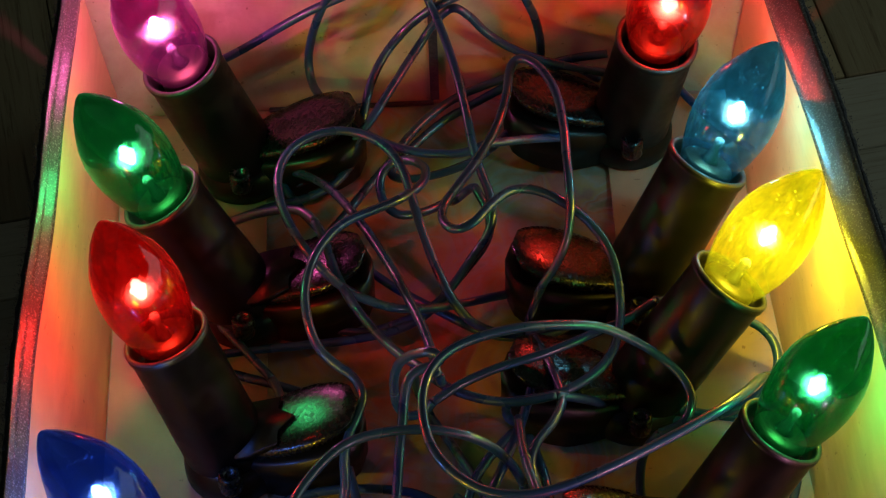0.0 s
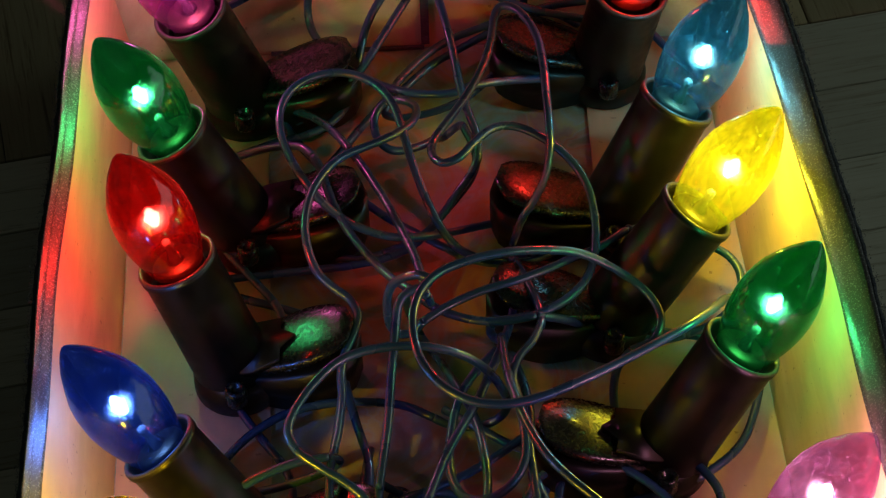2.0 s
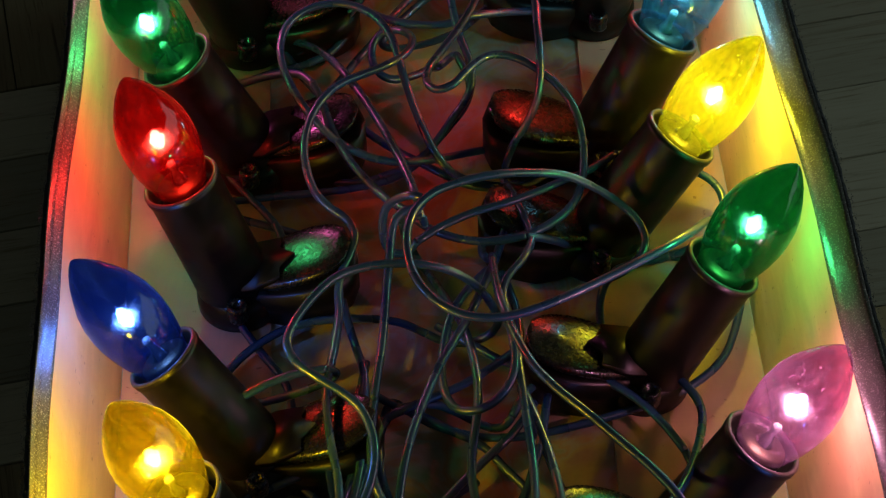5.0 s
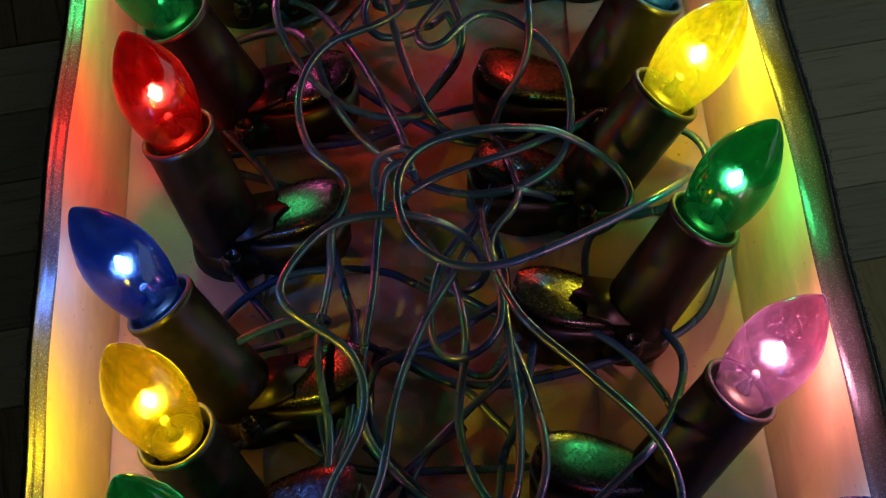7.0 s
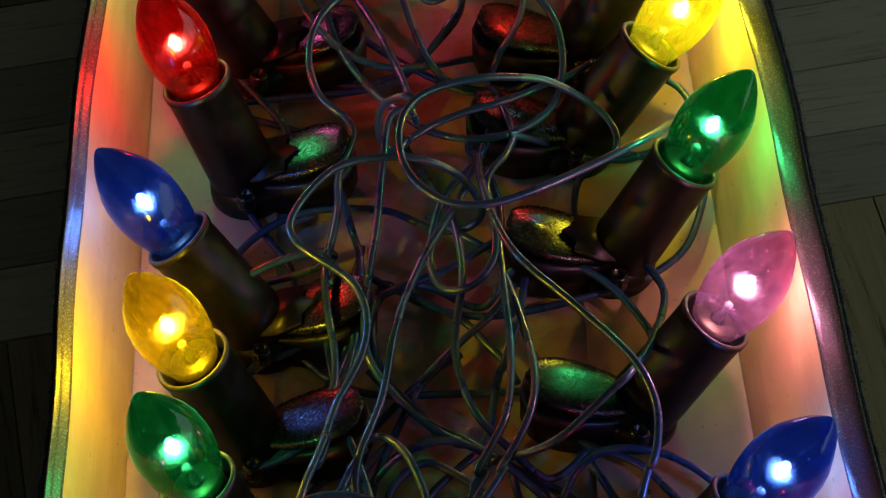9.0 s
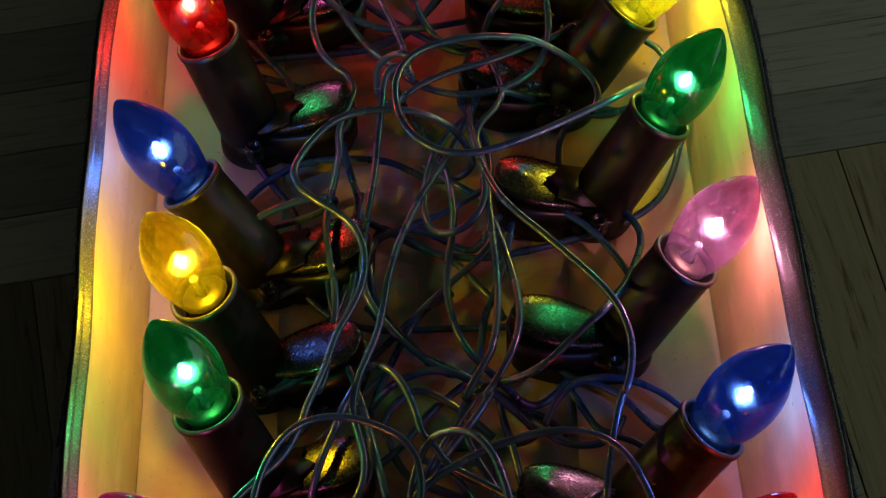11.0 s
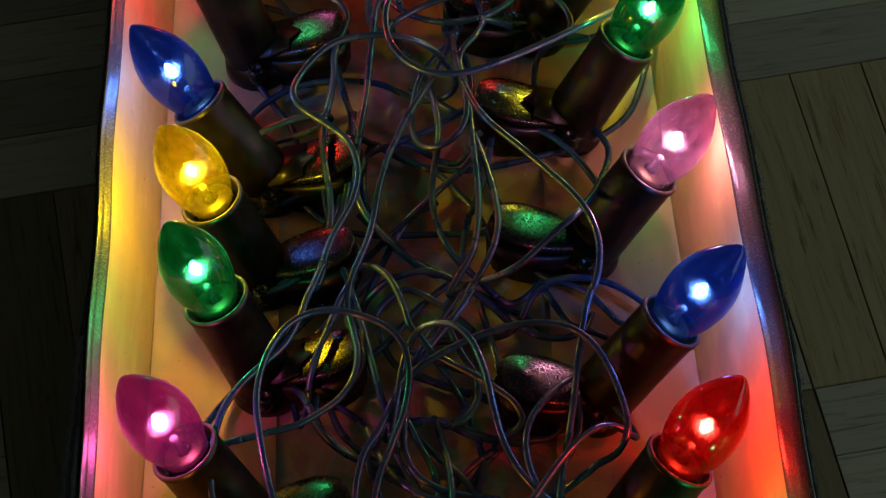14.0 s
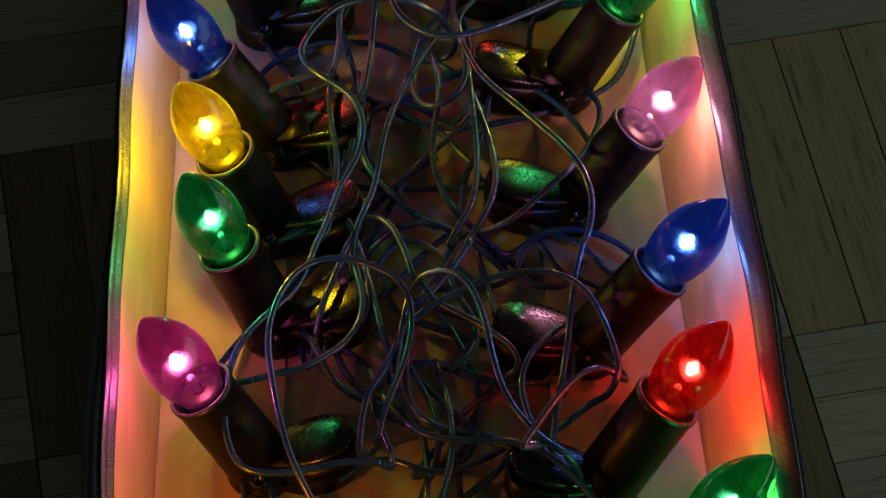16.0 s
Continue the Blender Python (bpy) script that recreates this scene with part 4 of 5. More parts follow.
wire([(5.44, -22.58, 1.50), (5.82, -21.90, 1.67), (6.12, -20.95, 1.83), (6.11, -19.74, 2.00)])
wire([(2.92, -21.37, 0.80), (2.06, -22.14, 0.91), (1.38, -23.00, 0.98), (0.70, -24.05, 0.91), (-0.14, -24.99, 0.80)])
wire([(0.64, -16.76, 0.60), (1.47, -18.41, 0.68), (2.12, -20.09, 0.76), (2.46, -21.87, 0.84), (2.19, -23.38, 0.92), (1.35, -24.42, 1.00)])
wire([(1.33, -17.24, 3.00), (1.78, -18.34, 2.90), (2.30, -19.35, 2.80), (2.34, -20.32, 2.70), (1.91, -21.03, 2.60), (1.44, -21.20, 2.50)])
wire([(0.18, -17.80, 0.60), (1.29, -18.35, 0.60), (2.56, -18.81, 0.60), (3.83, -19.21, 0.60), (4.93, -19.52, 0.60)])
wire([(3.49, -10.28, 1.20), (3.79, -11.74, 1.10), (4.33, -12.84, 1.00), (5.15, -13.55, 0.90), (6.05, -13.86, 0.80), (6.92, -14.38, 0.70), (7.76, -15.38, 0.60)])
wire([(-0.47, -6.86, 1.00), (-1.15, -7.06, 1.12), (-1.67, -7.55, 1.25), (-1.92, -8.39, 1.39), (-1.93, -9.37, 1.48), (-1.77, -10.27, 1.39), (-1.40, -11.17, 1.25), (-0.83, -11.93, 1.12), (-0.07, -12.67, 1.00)])
wire([(-4.75, 8.60, 1.00), (-4.82, 8.68, 0.87), (-4.90, 8.76, 0.77), (-4.98, 8.85, 0.70), (-5.05, 8.93, 0.65), (-5.11, 8.99, 0.64), (-5.15, 9.03, 0.65), (-5.16, 9.05, 0.70)])
wire([(4.93, -19.52, 0.60), (5.10, -19.54, 0.57), (5.28, -19.53, 0.56), (5.46, -19.50, 0.58), (5.63, -19.45, 0.61), (5.77, -19.41, 0.64), (5.86, -19.37, 0.68), (5.89, -19.36, 0.70)])
wire([(-5.95, -24.82, 1.00), (-5.93, -24.72, 0.88), (-5.85, -24.66, 0.78), (-5.73, -24.62, 0.70), (-5.59, -24.60, 0.66), (-5.46, -24.60, 0.64), (-5.36, -24.60, 0.66), (-5.32, -24.60, 0.70)])
wire([(-4.06, 8.15, 1.00), (-4.27, 8.17, 0.82), (-4.49, 8.28, 0.70), (-4.70, 8.46, 0.64), (-4.88, 8.66, 0.62), (-5.03, 8.85, 0.63), (-5.12, 8.99, 0.66), (-5.16, 9.05, 0.70)])
wire([(7.01, -5.98, 1.20), (6.83, -5.82, 1.04), (6.59, -5.76, 0.91), (6.30, -5.77, 0.80), (6.02, -5.83, 0.72), (5.78, -5.91, 0.68), (5.60, -5.97, 0.67), (5.54, -6.00, 0.70)])
wire([(6.11, -19.74, 2.00), (6.10, -19.55, 1.81), (6.06, -19.43, 1.55), (6.02, -19.36, 1.26), (5.98, -19.34, 0.99), (5.93, -19.34, 0.77), (5.90, -19.35, 0.66), (5.89, -19.36, 0.70)])
wire([(3.00, 2.15, 0.60), (3.37, 2.27, 0.56), (3.74, 2.46, 0.56), (4.08, 2.69, 0.59), (4.39, 2.91, 0.63), (4.63, 3.11, 0.68), (4.78, 3.26, 0.70), (4.84, 3.31, 0.70)])
wire([(4.65, -20.97, 0.80), (4.97, -20.83, 0.71), (5.24, -20.58, 0.66), (5.47, -20.27, 0.65), (5.65, -19.94, 0.66), (5.78, -19.65, 0.67), (5.86, -19.44, 0.69), (5.89, -19.36, 0.70)])
wire([(-6.83, -24.80, 1.00), (-6.76, -24.59, 0.90), (-6.55, -24.49, 0.81), (-6.25, -24.46, 0.75), (-5.93, -24.48, 0.71), (-5.63, -24.53, 0.68), (-5.41, -24.58, 0.68), (-5.32, -24.60, 0.70)])
wire([(-5.38, -14.12, 1.20), (-5.47, -14.16, 1.05), (-5.45, -14.05, 0.92), (-5.36, -13.84, 0.81), (-5.23, -13.59, 0.73), (-5.09, -13.34, 0.68), (-4.99, -13.15, 0.66), (-4.94, -13.07, 0.70)])
wire([(2.63, 3.75, 0.60), (3.00, 3.84, 0.49), (3.41, 3.82, 0.47), (3.83, 3.73, 0.50), (4.22, 3.60, 0.57), (4.54, 3.46, 0.64), (4.76, 3.35, 0.69), (4.84, 3.31, 0.70)])
wire([(-3.11, -10.50, 0.50), (-3.50, -10.26, 0.49), (-3.86, -9.93, 0.51), (-4.19, -9.57, 0.57), (-4.47, -9.22, 0.63), (-4.68, -8.91, 0.69), (-4.82, -8.70, 0.72), (-4.87, -8.62, 0.70)])
wire([(3.69, -10.99, 0.50), (4.12, -11.05, 0.48), (4.55, -11.23, 0.51), (4.95, -11.48, 0.57), (5.30, -11.75, 0.63), (5.57, -12.01, 0.69), (5.76, -12.20, 0.72), (5.82, -12.27, 0.70)])
wire([(-3.43, -7.11, 2.00), (-3.54, -7.50, 1.75), (-3.76, -7.83, 1.47), (-4.04, -8.11, 1.20), (-4.34, -8.33, 0.96), (-4.60, -8.49, 0.78), (-4.79, -8.59, 0.68), (-4.87, -8.62, 0.70)])
wire([(5.41, 11.06, 2.00), (5.61, 11.02, 1.69), (5.65, 10.83, 1.39), (5.59, 10.57, 1.12), (5.46, 10.27, 0.89), (5.31, 9.99, 0.73), (5.19, 9.79, 0.66), (5.13, 9.71, 0.70)])
wire([(3.34, -5.80, 0.50), (3.58, -5.56, 0.46), (3.95, -5.49, 0.47), (4.37, -5.54, 0.53), (4.80, -5.67, 0.60), (5.17, -5.82, 0.66), (5.44, -5.95, 0.70), (5.54, -6.00, 0.70)])
wire([(7.55, -1.49, 1.00), (7.03, -1.51, 0.83), (6.47, -1.42, 0.73), (5.92, -1.26, 0.69), (5.42, -1.06, 0.68), (5.01, -0.88, 0.69), (4.74, -0.74, 0.70), (4.64, -0.68, 0.70)])
wire([(-6.93, 3.11, 1.00), (-6.97, 3.32, 0.95), (-6.78, 3.45, 0.88), (-6.44, 3.53, 0.82), (-6.03, 3.57, 0.76), (-5.64, 3.59, 0.72), (-5.35, 3.58, 0.69), (-5.23, 3.58, 0.70)])
wire([(-2.82, -13.31, 2.00), (-3.01, -13.01, 1.70), (-3.35, -12.86, 1.41), (-3.76, -12.83, 1.14), (-4.19, -12.87, 0.91), (-4.57, -12.96, 0.75), (-4.84, -13.03, 0.67), (-4.94, -13.07, 0.70)])
wire([(-6.97, -1.30, 1.20), (-6.93, -1.16, 1.20), (-6.73, -1.19, 1.13), (-6.45, -1.33, 1.01), (-6.13, -1.54, 0.88), (-5.83, -1.75, 0.77), (-5.61, -1.92, 0.70), (-5.52, -1.99, 0.70)])
wire([(2.23, 1.53, 1.20), (2.73, 1.69, 0.91), (3.24, 1.97, 0.74), (3.73, 2.32, 0.66), (4.17, 2.67, 0.64), (4.52, 2.99, 0.66), (4.76, 3.22, 0.69), (4.84, 3.31, 0.70)])
wire([(-5.15, 0.87, 0.60), (-4.95, 0.43, 0.51), (-4.92, -0.09, 0.50), (-5.00, -0.63, 0.55), (-5.15, -1.15, 0.61), (-5.32, -1.58, 0.68), (-5.46, -1.88, 0.71), (-5.52, -1.99, 0.70)])
wire([(-4.26, -20.00, 1.00), (-4.36, -20.00, 0.71), (-4.45, -19.78, 0.55), (-4.54, -19.40, 0.50), (-4.62, -18.96, 0.53), (-4.68, -18.54, 0.59), (-4.72, -18.23, 0.66), (-4.73, -18.11, 0.70)])
wire([(-4.95, -5.29, 0.60), (-4.73, -5.83, 0.60), (-4.63, -6.45, 0.62), (-4.63, -7.08, 0.66), (-4.68, -7.67, 0.71), (-4.76, -8.16, 0.73), (-4.84, -8.50, 0.74), (-4.87, -8.62, 0.70)])
wire([(5.16, -25.02, 3.00), (5.17, -25.38, 2.60), (5.30, -25.62, 2.13), (5.50, -25.75, 1.64), (5.73, -25.81, 1.19), (5.95, -25.82, 0.85), (6.11, -25.80, 0.66), (6.17, -25.79, 0.70)])
wire([(-2.96, -2.86, 1.20), (-3.15, -2.48, 1.02), (-3.54, -2.22, 0.89), (-4.04, -2.07, 0.79), (-4.57, -2.00, 0.74), (-5.04, -1.98, 0.71), (-5.39, -1.98, 0.70), (-5.52, -1.99, 0.70)])
wire([(-5.90, -14.47, 1.50), (-6.07, -14.45, 1.31), (-6.02, -14.28, 1.12), (-5.82, -14.00, 0.95), (-5.54, -13.69, 0.81), (-5.26, -13.38, 0.72), (-5.04, -13.16, 0.67), (-4.94, -13.07, 0.70)])
wire([(-3.26, 5.79, 0.80), (-3.68, 6.33, 0.75), (-4.08, 6.93, 0.74), (-4.43, 7.55, 0.74), (-4.73, 8.12, 0.75), (-4.96, 8.60, 0.75), (-5.11, 8.93, 0.74), (-5.16, 9.05, 0.70)])
wire([(5.44, -22.58, 1.50), (5.27, -23.12, 1.27), (5.30, -23.72, 1.08), (5.46, -24.33, 0.93), (5.68, -24.89, 0.82), (5.92, -25.36, 0.74), (6.10, -25.67, 0.70), (6.17, -25.79, 0.70)])
wire([(1.66, -2.50, 2.00), (1.73, -2.45, 1.85), (1.81, -2.44, 1.75), (1.89, -2.45, 1.69), (1.97, -2.49, 1.69), (2.04, -2.55, 1.74), (2.10, -2.62, 1.84), (2.13, -2.70, 2.00)])
wire([(5.54, -25.93, 3.50), (5.87, -26.12, 3.06), (6.07, -26.18, 2.50), (6.18, -26.14, 1.92), (6.22, -26.04, 1.38), (6.21, -25.93, 0.94), (6.19, -25.83, 0.69), (6.17, -25.79, 0.70)])
wire([(-3.96, -20.22, 2.50), (-4.15, -19.82, 2.41), (-4.32, -19.41, 2.12), (-4.46, -19.01, 1.73), (-4.57, -18.66, 1.31), (-4.66, -18.37, 0.95), (-4.71, -18.18, 0.72), (-4.73, -18.11, 0.70)])
wire([(-1.66, 2.44, 0.80), (-2.30, 2.38, 0.66), (-2.98, 2.50, 0.61), (-3.66, 2.72, 0.61), (-4.27, 3.01, 0.66), (-4.77, 3.29, 0.70), (-5.11, 3.50, 0.73), (-5.23, 3.58, 0.70)])
wire([(1.57, -2.16, 3.00), (1.51, -2.19, 2.77), (1.51, -2.25, 2.61), (1.56, -2.33, 2.53), (1.63, -2.42, 2.52), (1.71, -2.53, 2.59), (1.78, -2.63, 2.75), (1.81, -2.74, 3.00)])
wire([(-1.85, -20.68, 1.50), (-2.15, -20.10, 1.17), (-2.61, -19.56, 0.95), (-3.17, -19.08, 0.81), (-3.73, -18.68, 0.73), (-4.24, -18.38, 0.71), (-4.59, -18.18, 0.70), (-4.73, -18.11, 0.70)])
wire([(-0.88, -21.89, 3.00), (-0.87, -22.00, 2.77), (-0.84, -22.12, 2.62), (-0.79, -22.25, 2.55), (-0.74, -22.35, 2.55), (-0.69, -22.43, 2.63), (-0.67, -22.45, 2.78), (-0.67, -22.40, 3.00)])
wire([(2.56, 0.20, 2.00), (2.75, 0.47, 1.74), (3.07, 0.47, 1.46), (3.47, 0.28, 1.19), (3.89, -0.02, 0.95), (4.26, -0.33, 0.78), (4.53, -0.58, 0.68), (4.64, -0.68, 0.70)])
wire([(2.90, -2.16, 3.20), (3.42, -2.03, 2.89), (3.83, -1.80, 2.44), (4.15, -1.52, 1.91), (4.38, -1.22, 1.40), (4.53, -0.95, 0.97), (4.61, -0.75, 0.71), (4.64, -0.68, 0.70)])
wire([(7.20, -28.25, 2.00), (7.41, -28.85, 1.66), (7.40, -29.52, 1.35), (7.24, -30.20, 1.10), (7.00, -30.83, 0.91), (6.75, -31.36, 0.77), (6.55, -31.72, 0.70), (6.47, -31.85, 0.70)])
wire([(-0.46, -1.20, 4.00), (-0.43, -1.33, 3.81), (-0.38, -1.49, 3.69), (-0.33, -1.64, 3.63), (-0.29, -1.78, 3.63), (-0.26, -1.88, 3.69), (-0.27, -1.93, 3.82), (-0.31, -1.89, 4.00)])
wire([(-1.41, -26.19, 3.50), (-1.26, -26.17, 3.24), (-1.14, -26.11, 3.02), (-1.06, -26.01, 2.85), (-1.00, -25.89, 2.74), (-0.98, -25.74, 2.72), (-1.00, -25.59, 2.81), (-1.04, -25.43, 3.00)])
wire([(5.70, -3.11, 2.50), (5.30, -3.36, 2.08), (5.13, -3.81, 1.67), (5.12, -4.37, 1.30), (5.21, -4.95, 1.00), (5.35, -5.48, 0.78), (5.48, -5.85, 0.68), (5.54, -6.00, 0.70)])
wire([(-1.27, -21.56, 2.50), (-1.37, -21.73, 2.29), (-1.48, -21.87, 2.22), (-1.60, -22.00, 2.25), (-1.71, -22.12, 2.38), (-1.79, -22.26, 2.56), (-1.84, -22.41, 2.78), (-1.83, -22.61, 3.00)])
wire([(7.37, -9.03, 1.00), (7.54, -9.57, 0.82), (7.42, -10.18, 0.73), (7.10, -10.79, 0.69), (6.68, -11.36, 0.69), (6.27, -11.83, 0.71), (5.95, -12.15, 0.72), (5.82, -12.27, 0.70)])
wire([(-1.57, -2.03, 3.50), (-1.53, -2.09, 3.11), (-1.43, -2.14, 2.84), (-1.28, -2.17, 2.67), (-1.10, -2.18, 2.61), (-0.90, -2.16, 2.64), (-0.70, -2.12, 2.78), (-0.52, -2.03, 3.00)])
wire([(-1.53, -24.81, 3.00), (-1.59, -24.94, 2.76), (-1.71, -25.07, 2.60), (-1.85, -25.17, 2.52), (-2.00, -25.24, 2.52), (-2.13, -25.27, 2.60), (-2.22, -25.24, 2.76), (-2.25, -25.15, 3.00)])
wire([(0.25, 6.56, 1.50), (0.38, 6.66, 1.39), (0.52, 6.74, 1.39), (0.65, 6.79, 1.47), (0.78, 6.82, 1.60), (0.90, 6.80, 1.75), (1.00, 6.74, 1.89), (1.08, 6.63, 2.00)])
wire([(-2.36, 7.60, 0.80), (-2.89, 6.88, 0.71), (-3.45, 6.12, 0.69), (-3.99, 5.36, 0.71), (-4.48, 4.67, 0.74), (-4.87, 4.10, 0.77), (-5.13, 3.72, 0.76), (-5.23, 3.58, 0.70)])
wire([(-0.39, -20.20, 3.00), (-0.42, -20.23, 2.77), (-0.45, -20.14, 2.61), (-0.47, -20.00, 2.53), (-0.48, -19.83, 2.53), (-0.49, -19.69, 2.61), (-0.51, -19.61, 2.76), (-0.53, -19.64, 3.00)])
wire([(7.30, 11.41, 1.50), (7.01, 11.64, 1.37), (6.63, 11.52, 1.22), (6.22, 11.17, 1.06), (5.82, 10.70, 0.91), (5.47, 10.22, 0.78), (5.23, 9.86, 0.71), (5.13, 9.71, 0.70)])
wire([(3.25, -14.54, 1.00), (3.70, -14.67, 0.76), (4.18, -14.45, 0.64), (4.67, -13.99, 0.60), (5.12, -13.42, 0.62), (5.48, -12.86, 0.67), (5.73, -12.44, 0.70), (5.82, -12.27, 0.70)])
wire([(3.13, -21.58, 2.00), (3.00, -21.58, 1.72), (2.96, -21.51, 1.41), (2.98, -21.43, 1.13), (3.01, -21.34, 0.89), (3.04, -21.28, 0.73), (3.02, -21.28, 0.69), (2.92, -21.37, 0.80)])
wire([(0.72, -20.67, 2.00), (0.71, -20.58, 1.85), (0.76, -20.63, 1.80), (0.85, -20.75, 1.84), (0.97, -20.92, 1.95), (1.12, -21.08, 2.10), (1.28, -21.19, 2.29), (1.44, -21.20, 2.50)])
wire([(0.89, -13.29, 1.00), (0.98, -13.30, 0.86), (0.93, -13.26, 0.78), (0.78, -13.19, 0.75), (0.57, -13.08, 0.77), (0.33, -12.95, 0.82), (0.10, -12.81, 0.90), (-0.07, -12.67, 1.00)])
wire([(2.78, 2.29, 2.50), (2.62, 2.15, 2.13), (2.51, 1.94, 1.92), (2.42, 1.70, 1.85), (2.37, 1.41, 1.90), (2.36, 1.11, 2.03), (2.39, 0.80, 2.24), (2.45, 0.50, 2.50)])
wire([(1.46, 7.47, 3.00), (2.24, 7.75, 2.78), (3.00, 8.13, 2.40), (3.68, 8.56, 1.92), (4.27, 8.98, 1.44), (4.73, 9.35, 1.02), (5.03, 9.61, 0.75), (5.13, 9.71, 0.70)])
wire([(-1.35, -6.46, 0.50), (-1.53, -6.38, 0.46), (-1.64, -6.48, 0.43), (-1.72, -6.69, 0.43), (-1.79, -6.98, 0.44), (-1.87, -7.29, 0.47), (-1.98, -7.58, 0.53), (-2.14, -7.81, 0.60)])
wire([(-0.33, -18.20, 2.00), (-0.33, -17.97, 1.74), (-0.33, -17.81, 1.43), (-0.31, -17.70, 1.11), (-0.25, -17.65, 0.83), (-0.16, -17.66, 0.61), (-0.02, -17.71, 0.53), (0.18, -17.80, 0.60)])
wire([(-2.26, -13.61, 2.00), (-2.31, -13.74, 1.74), (-2.31, -13.89, 1.72), (-2.27, -14.05, 1.88), (-2.23, -14.23, 2.15), (-2.20, -14.42, 2.46), (-2.21, -14.63, 2.77), (-2.29, -14.87, 3.00)])
wire([(-3.65, -15.77, 4.00), (-3.66, -15.82, 3.79), (-3.62, -15.70, 3.66), (-3.54, -15.49, 3.62), (-3.45, -15.25, 3.65), (-3.38, -15.04, 3.77), (-3.33, -14.92, 3.95), (-3.34, -14.96, 4.20)])
wire([(1.86, -15.40, 3.00), (1.61, -15.44, 2.66), (1.42, -15.61, 2.47), (1.28, -15.87, 2.41), (1.21, -16.20, 2.46), (1.19, -16.55, 2.59), (1.23, -16.91, 2.78), (1.33, -17.24, 3.00)])
wire([(-3.64, -28.71, 3.50), (-3.58, -28.91, 3.10), (-3.59, -29.03, 2.70), (-3.68, -29.09, 2.34), (-3.81, -29.08, 2.06), (-3.98, -29.01, 1.88), (-4.16, -28.88, 1.85), (-4.34, -28.69, 2.00)])
wire([(3.90, -26.06, 4.20), (4.18, -25.92, 3.96), (4.47, -25.73, 3.72), (4.74, -25.54, 3.50)])
wire([(-6.56, -27.19, 1.20), (-6.43, -27.41, 1.12), (-6.23, -27.18, 1.03), (-6.00, -26.65, 0.94), (-5.75, -25.98, 0.85), (-5.54, -25.31, 0.77), (-5.38, -24.80, 0.72), (-5.32, -24.60, 0.70)])
wire([(5.94, 1.18, 3.00), (6.32, 1.42, 2.72), (6.70, 1.56, 2.47), (7.08, 1.61, 2.25), (7.45, 1.58, 2.08), (7.83, 1.49, 1.98), (8.22, 1.33, 1.94), (8.62, 1.12, 2.00)])
wire([(-0.57, -20.00, 2.00), (-0.68, -20.21, 1.72), (-0.82, -20.38, 1.38), (-0.97, -20.49, 1.04), (-1.08, -20.56, 0.74), (-1.14, -20.58, 0.53), (-1.10, -20.56, 0.47), (-0.94, -20.49, 0.60)])
wire([(8.97, -15.44, 1.50), (9.07, -15.57, 1.30), (9.01, -15.66, 1.08), (8.81, -15.71, 0.86), (8.55, -15.71, 0.68), (8.25, -15.66, 0.56), (7.97, -15.55, 0.52), (7.76, -15.38, 0.60)])
wire([(-0.14, -24.99, 0.80), (-0.21, -25.13, 0.74), (-0.10, -25.17, 0.72), (0.14, -25.12, 0.75), (0.46, -25.01, 0.80), (0.81, -24.84, 0.87), (1.12, -24.64, 0.94), (1.35, -24.42, 1.00)])
wire([(2.19, -7.32, 0.80), (1.92, -7.52, 0.58), (1.60, -7.52, 0.49), (1.23, -7.37, 0.49), (0.83, -7.16, 0.57), (0.41, -6.96, 0.69), (-0.03, -6.83, 0.84), (-0.47, -6.86, 1.00)])
wire([(6.57, -23.79, 3.50), (6.03, -24.02, 3.05), (5.54, -24.22, 2.67), (5.06, -24.37, 2.38), (4.58, -24.49, 2.20), (4.08, -24.56, 2.15), (3.54, -24.58, 2.24), (2.93, -24.55, 2.50)])
wire([(1.85, -4.18, 2.00), (1.89, -4.23, 1.49), (1.73, -4.27, 1.11), (1.43, -4.30, 0.83), (1.02, -4.31, 0.67), (0.56, -4.27, 0.61), (0.09, -4.19, 0.65), (-0.33, -4.03, 0.80)])
wire([(-7.43, -8.69, 2.50), (-7.66, -9.00, 2.08), (-7.70, -9.36, 1.61), (-7.58, -9.73, 1.14), (-7.35, -10.05, 0.75), (-7.03, -10.26, 0.49), (-6.68, -10.32, 0.42), (-6.33, -10.17, 0.60)])
wire([(-0.80, -0.64, 2.80), (-0.98, -0.39, 2.42), (-1.00, -0.30, 1.90), (-0.92, -0.33, 1.33), (-0.75, -0.48, 0.82), (-0.55, -0.73, 0.45), (-0.35, -1.04, 0.35), (-0.19, -1.40, 0.50)])
wire([(1.69, 9.09, 1.00), (1.22, 8.77, 0.87), (0.58, 8.55, 0.74), (-0.10, 8.42, 0.62), (-0.73, 8.40, 0.52), (-1.21, 8.48, 0.48), (-1.43, 8.67, 0.50), (-1.28, 8.98, 0.60)])
wire([(4.12, -15.52, 0.80), (3.67, -15.89, 0.55), (3.00, -16.05, 0.41), (2.24, -16.09, 0.35), (1.51, -16.09, 0.36), (0.91, -16.14, 0.42), (0.59, -16.34, 0.50), (0.64, -16.76, 0.60)])
wire([(2.50, -7.49, 2.50), (2.45, -7.19, 2.16), (2.53, -7.29, 1.83), (2.69, -7.68, 1.53), (2.90, -8.27, 1.29), (3.13, -8.96, 1.14), (3.34, -9.66, 1.10), (3.49, -10.28, 1.20)])
wire([(-6.13, 6.69, 1.00), (-6.46, 6.49, 1.03), (-6.36, 6.32, 1.28), (-5.95, 6.14, 1.67), (-5.35, 5.93, 2.12), (-4.69, 5.64, 2.55), (-4.11, 5.27, 2.87), (-3.72, 4.76, 3.00)])
